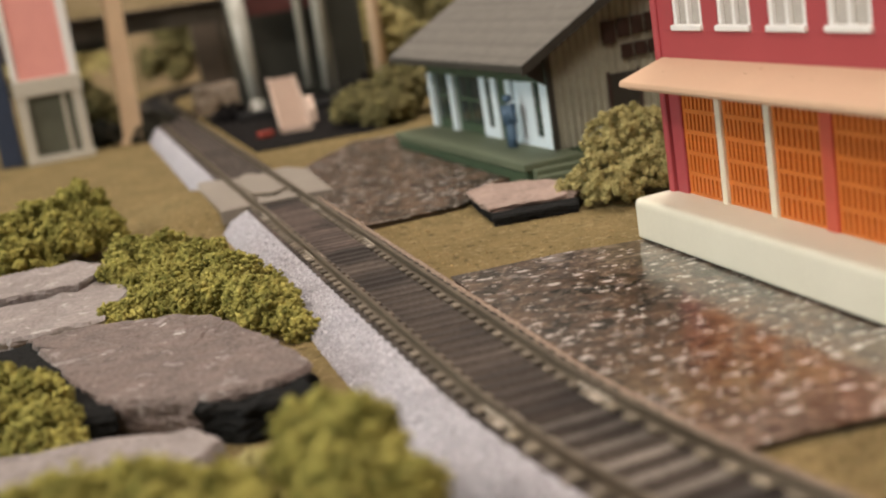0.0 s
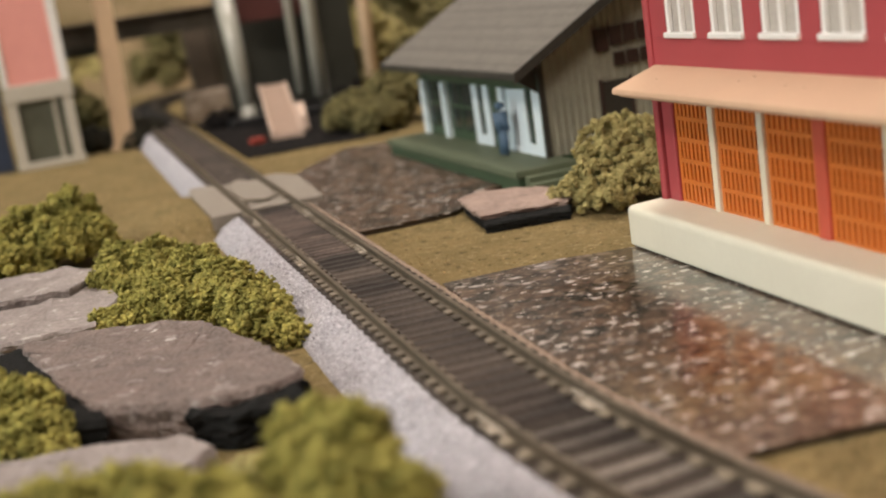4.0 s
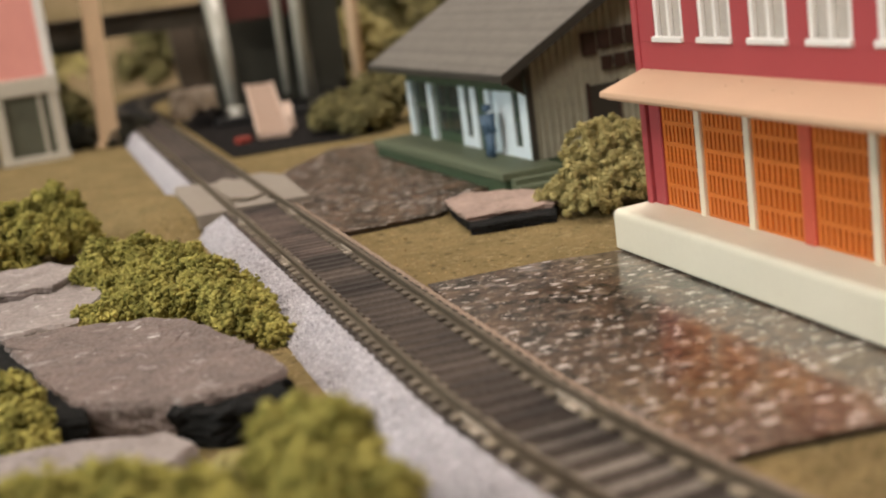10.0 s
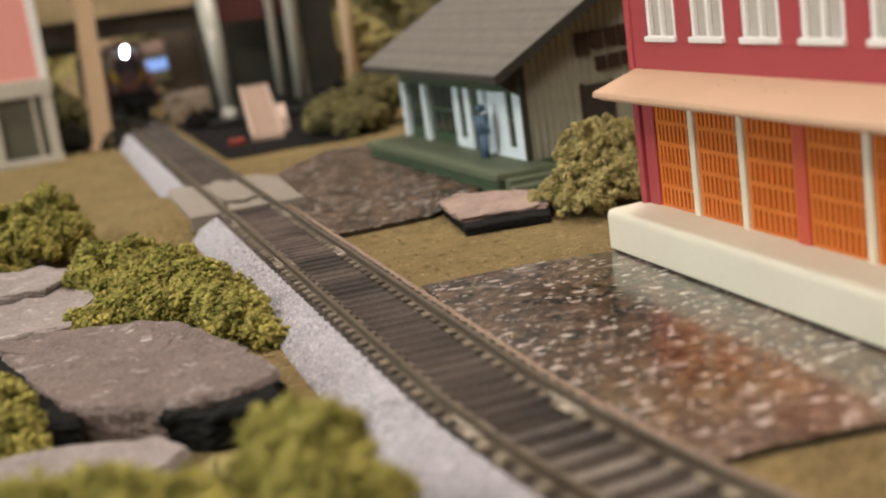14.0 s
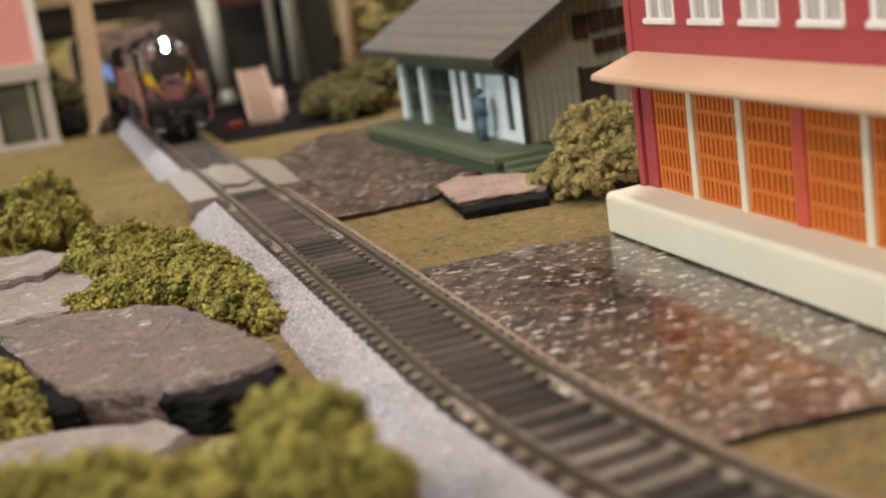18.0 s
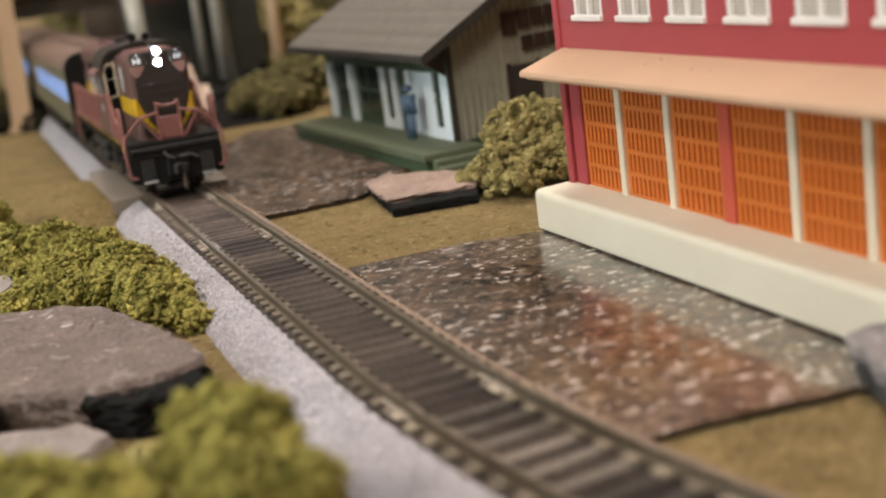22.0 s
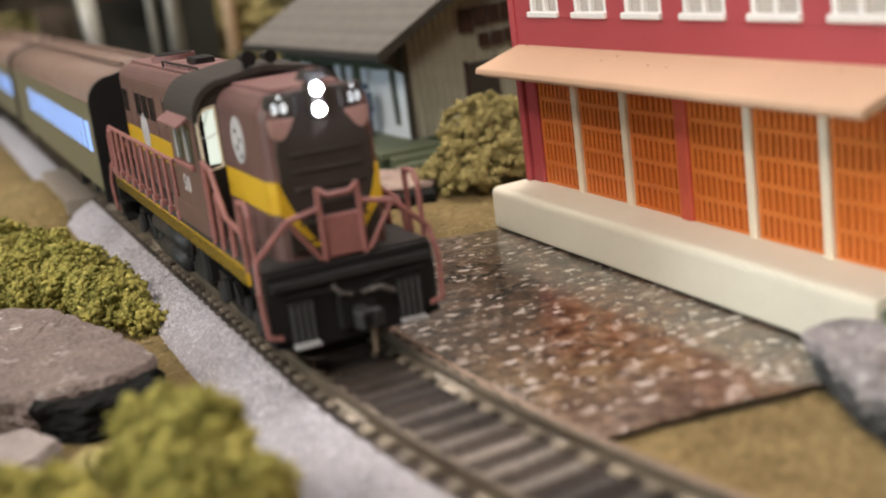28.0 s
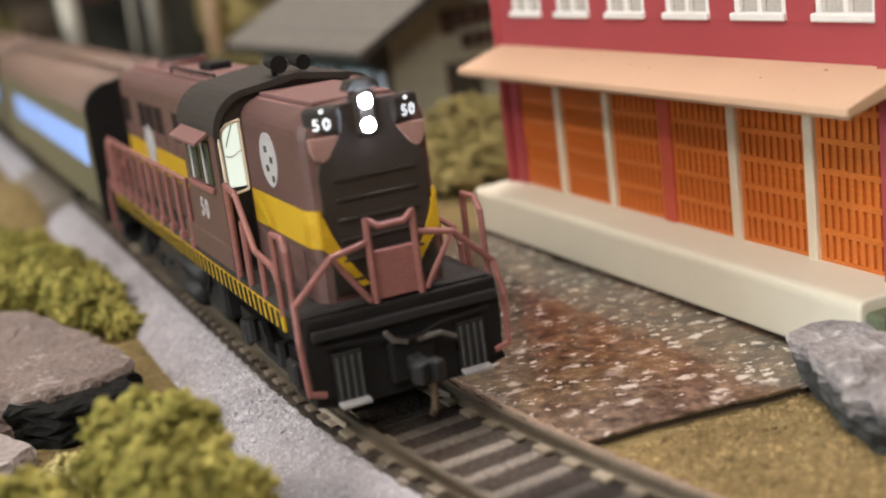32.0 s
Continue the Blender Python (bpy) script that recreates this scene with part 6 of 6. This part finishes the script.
def wheelset(parent, y, r=5.6):
    w = part("wheelset", cyl((-10, 0, 0), (10, 0, 0), 1.1, 8), M_WHEEL, parent, "worn steel wheelset")
    w.location = (0, y * MM, r * MM)
    for sx in (-1, 1):
        part("wheel", cyl((sx * 7.5, 0, 0), (sx * 10.2, 0, 0), r, 24), M_WHEEL, w)
        part("flange", cyl((sx * 6.9, 0, 0), (sx * 7.5, 0, 0), r + 0.7, 24), M_WHEEL, w)
        for q in range(3):
            a = q * 2.09
            part("wheel_hole", cyl((sx * 10.15, 2.9 * math.cos(a), 2.9 * math.sin(a)), (sx * 10.35, 2.9 * math.cos(a), 2.9 * math.sin(a)), 0.9, 8), M_BLACK, w)
    return w


loco_wheels = []
for y in (31.0, LL - 31.0):
    truck(loco, y)
    for dy in (-13.5, 13.5):
        loco_wheels.append(wheelset(loco, y + dy))

# ---- coaches ----


def coach(label):
    c = thing("passenger_coach", 0, 0, 0, label, "coach", "coaches of the train")
    N = 236.0
    hw = 16.8
    body = part("body", prism(arch(hw, 11.0, 45.0, 7.0, 7, 2.0)[0:], "y", 0.0, N), M_COACH, c, "olive grey coach body")
    part("roof", prism([(x * 1.01, z) for x, z in arch(hw, 36.5, 45.6, 7.2, 7, 2.4)], "y", 0.6, N - 0.6), M_COACHROOF, c, "dusty brown rounded roof", True)
    for x in (-5.0, 5.0):
        part("roof_rib", box(x - 0.5, x + 0.5, 4, N - 4, 45.0, 46.2, 0.2), M_COACHROOF, c)
    for y0, y1 in ((-2.4, -0.004), (N + 0.004, N + 2.4)):
        e = part("black_end", prism([(x * 1.015, z) for x, z in arch(hw, 8.0, 45.6, 7.2, 7, 2.4)], "y", y0, y1, 0.2), M_BLACK, c, "black coach end")
        part("diaphragm", box(-6, 6, y0 - 2.2 if y0 < 0 else y1, y0 if y0 < 0 else y1 + 2.2, 9, 40, 0.5), M_BLACK, e)
    for sx in (-1, 1):
        x0 = sx * (hw + 0.02)
        for k in range(17):
            y = 9 + k * 10.0
            w = part("window", box(min(x0, x0 + sx * 0.1), max(x0, x0 + sx * 0.1), y, y + 8.6, 21.6, 30.4), M_WINDOWGLOW, c, "lit bluish white window")
            part("window_frame", box(min(x0 + sx * 0.1, x0 + sx * 0.35), max(x0 + sx * 0.1, x0 + sx * 0.35), y + 8.0, y + 9.4, 21.4, 30.6), M_COACH, w)
        part("letter_board", box(min(x0, x0 + sx * 0.2), max(x0, x0 + sx * 0.2), 2, N - 2, 33.0, 36.0, 0.05), M_COACH, c)
        part("skirt", box(min(sx * 13, sx * 15.8), max(sx * 13, sx * 15.8), 60, N - 60, 5.0, 11.0, 0.4), M_BLACK, c)
    part("underframe", box(-12, 12, 4, N - 4, 7.5, 10.996, 0.3), M_BLACK, c)
    wheels = []
    for y in (36.0, N - 36.0):
        truck(c, y, 26.0)
        for dy in (-13.0, 13.0):
            wheels.append(wheelset(c, y + dy, 5.2))
    return c, wheels


coach_a, wheels_a = coach("olive grey passenger coach with lit bluish windows behind the locomotive")
coach_b, wheels_b = coach("second olive grey passenger coach with lit bluish windows")

# unseen lamp fixtures added overhead, above the area lamps
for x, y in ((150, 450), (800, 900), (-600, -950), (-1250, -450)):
    la = thing("ceiling_lamp", x, y, 1400, "unseen square ceiling lamp added to light the layout", "lamp", "ceiling lamps")
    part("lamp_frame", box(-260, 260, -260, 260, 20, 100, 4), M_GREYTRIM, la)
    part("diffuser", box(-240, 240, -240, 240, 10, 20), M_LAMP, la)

# ---- what moves ----
# place of the front sill along the line, in mm, time by time
RUN = [(0, 1740), (6, 1330), (9, 1115), (10, 1040), (11, 962), (11.5, 918), (12, 872), (12.5, 838), (13, 804), (13.5, 768), (14, 730), (14.5, 695), (15.5, 620),
       (16.5, 553), (17, 522), (18, 471), (19, 421), (20, 369), (21, 319), (22, 270), (23, 222), (24, 183), (25, 144), (25.5, 126), (26.5, 95), (27.5, 66),
       (28, 53), (28.5, 41), (29, 28), (29.4, 22.5), (30, 21), (32, 21)]


def carriage_pose(s, a, c):
    """The pose of a car whose front is at s and whose trucks lie a and c behind it."""
    x0, y0, _ = line(s + a)
    x1, y1, _ = line(s + c)
    d = Vector((x1 - x0, y1 - y0))
    d.normalize()
    turn = -math.degrees(math.atan2(d.x, d.y))
    return pose((x0 - d.x * a) * MM, (y0 - d.y * a) * MM, 9.2 * MM, 0, 0, turn)


def place(t):
    for (t0, s0), (t1, s1) in zip(RUN, RUN[1:]):
        if t0 <= t <= t1:
            return s0 + (s1 - s0) * (t - t0) / (t1 - t0)
    return RUN[-1][1]


def motions():
    walk(focus_mark, [(t, pose(x * MM, y * MM, z * MM)) for t, x, y, z in ((0, 40, 142, 10), (25.5, 40, 142, 10), (27.5, 34, 122, 12), (29.0, 32, 108, 13), (29.5, 12, 50, 24), (32, 10, 45, 25))])
    times = sorted({r[0] for r in RUN} | {k * 0.5 for k in range(65)})
    for ob, gap, a, c in ((loco, 0.0, 31.0, LL - 31.0), (coach_a, 163.0, 36.0, 200.0), (coach_b, 412.0, 36.0, 200.0)):
        walk(ob, [(t, carriage_pose(place(t) + gap, a, c)) for t in times])
    fine = [k * 0.1 for k in range(321)]
    for wheels, r in ((loco_wheels, 5.6), (wheels_a, 5.2), (wheels_b, 5.2)):
        for w in wheels:
            at = w.location.copy()
            rows = []
            for t in fine:
                m = Matrix.Translation(at) @ Matrix.Rotation((RUN[0][1] - place(t)) / r, 4, "X")
                rows.append((t, m))
            walk(w, rows)


motions()
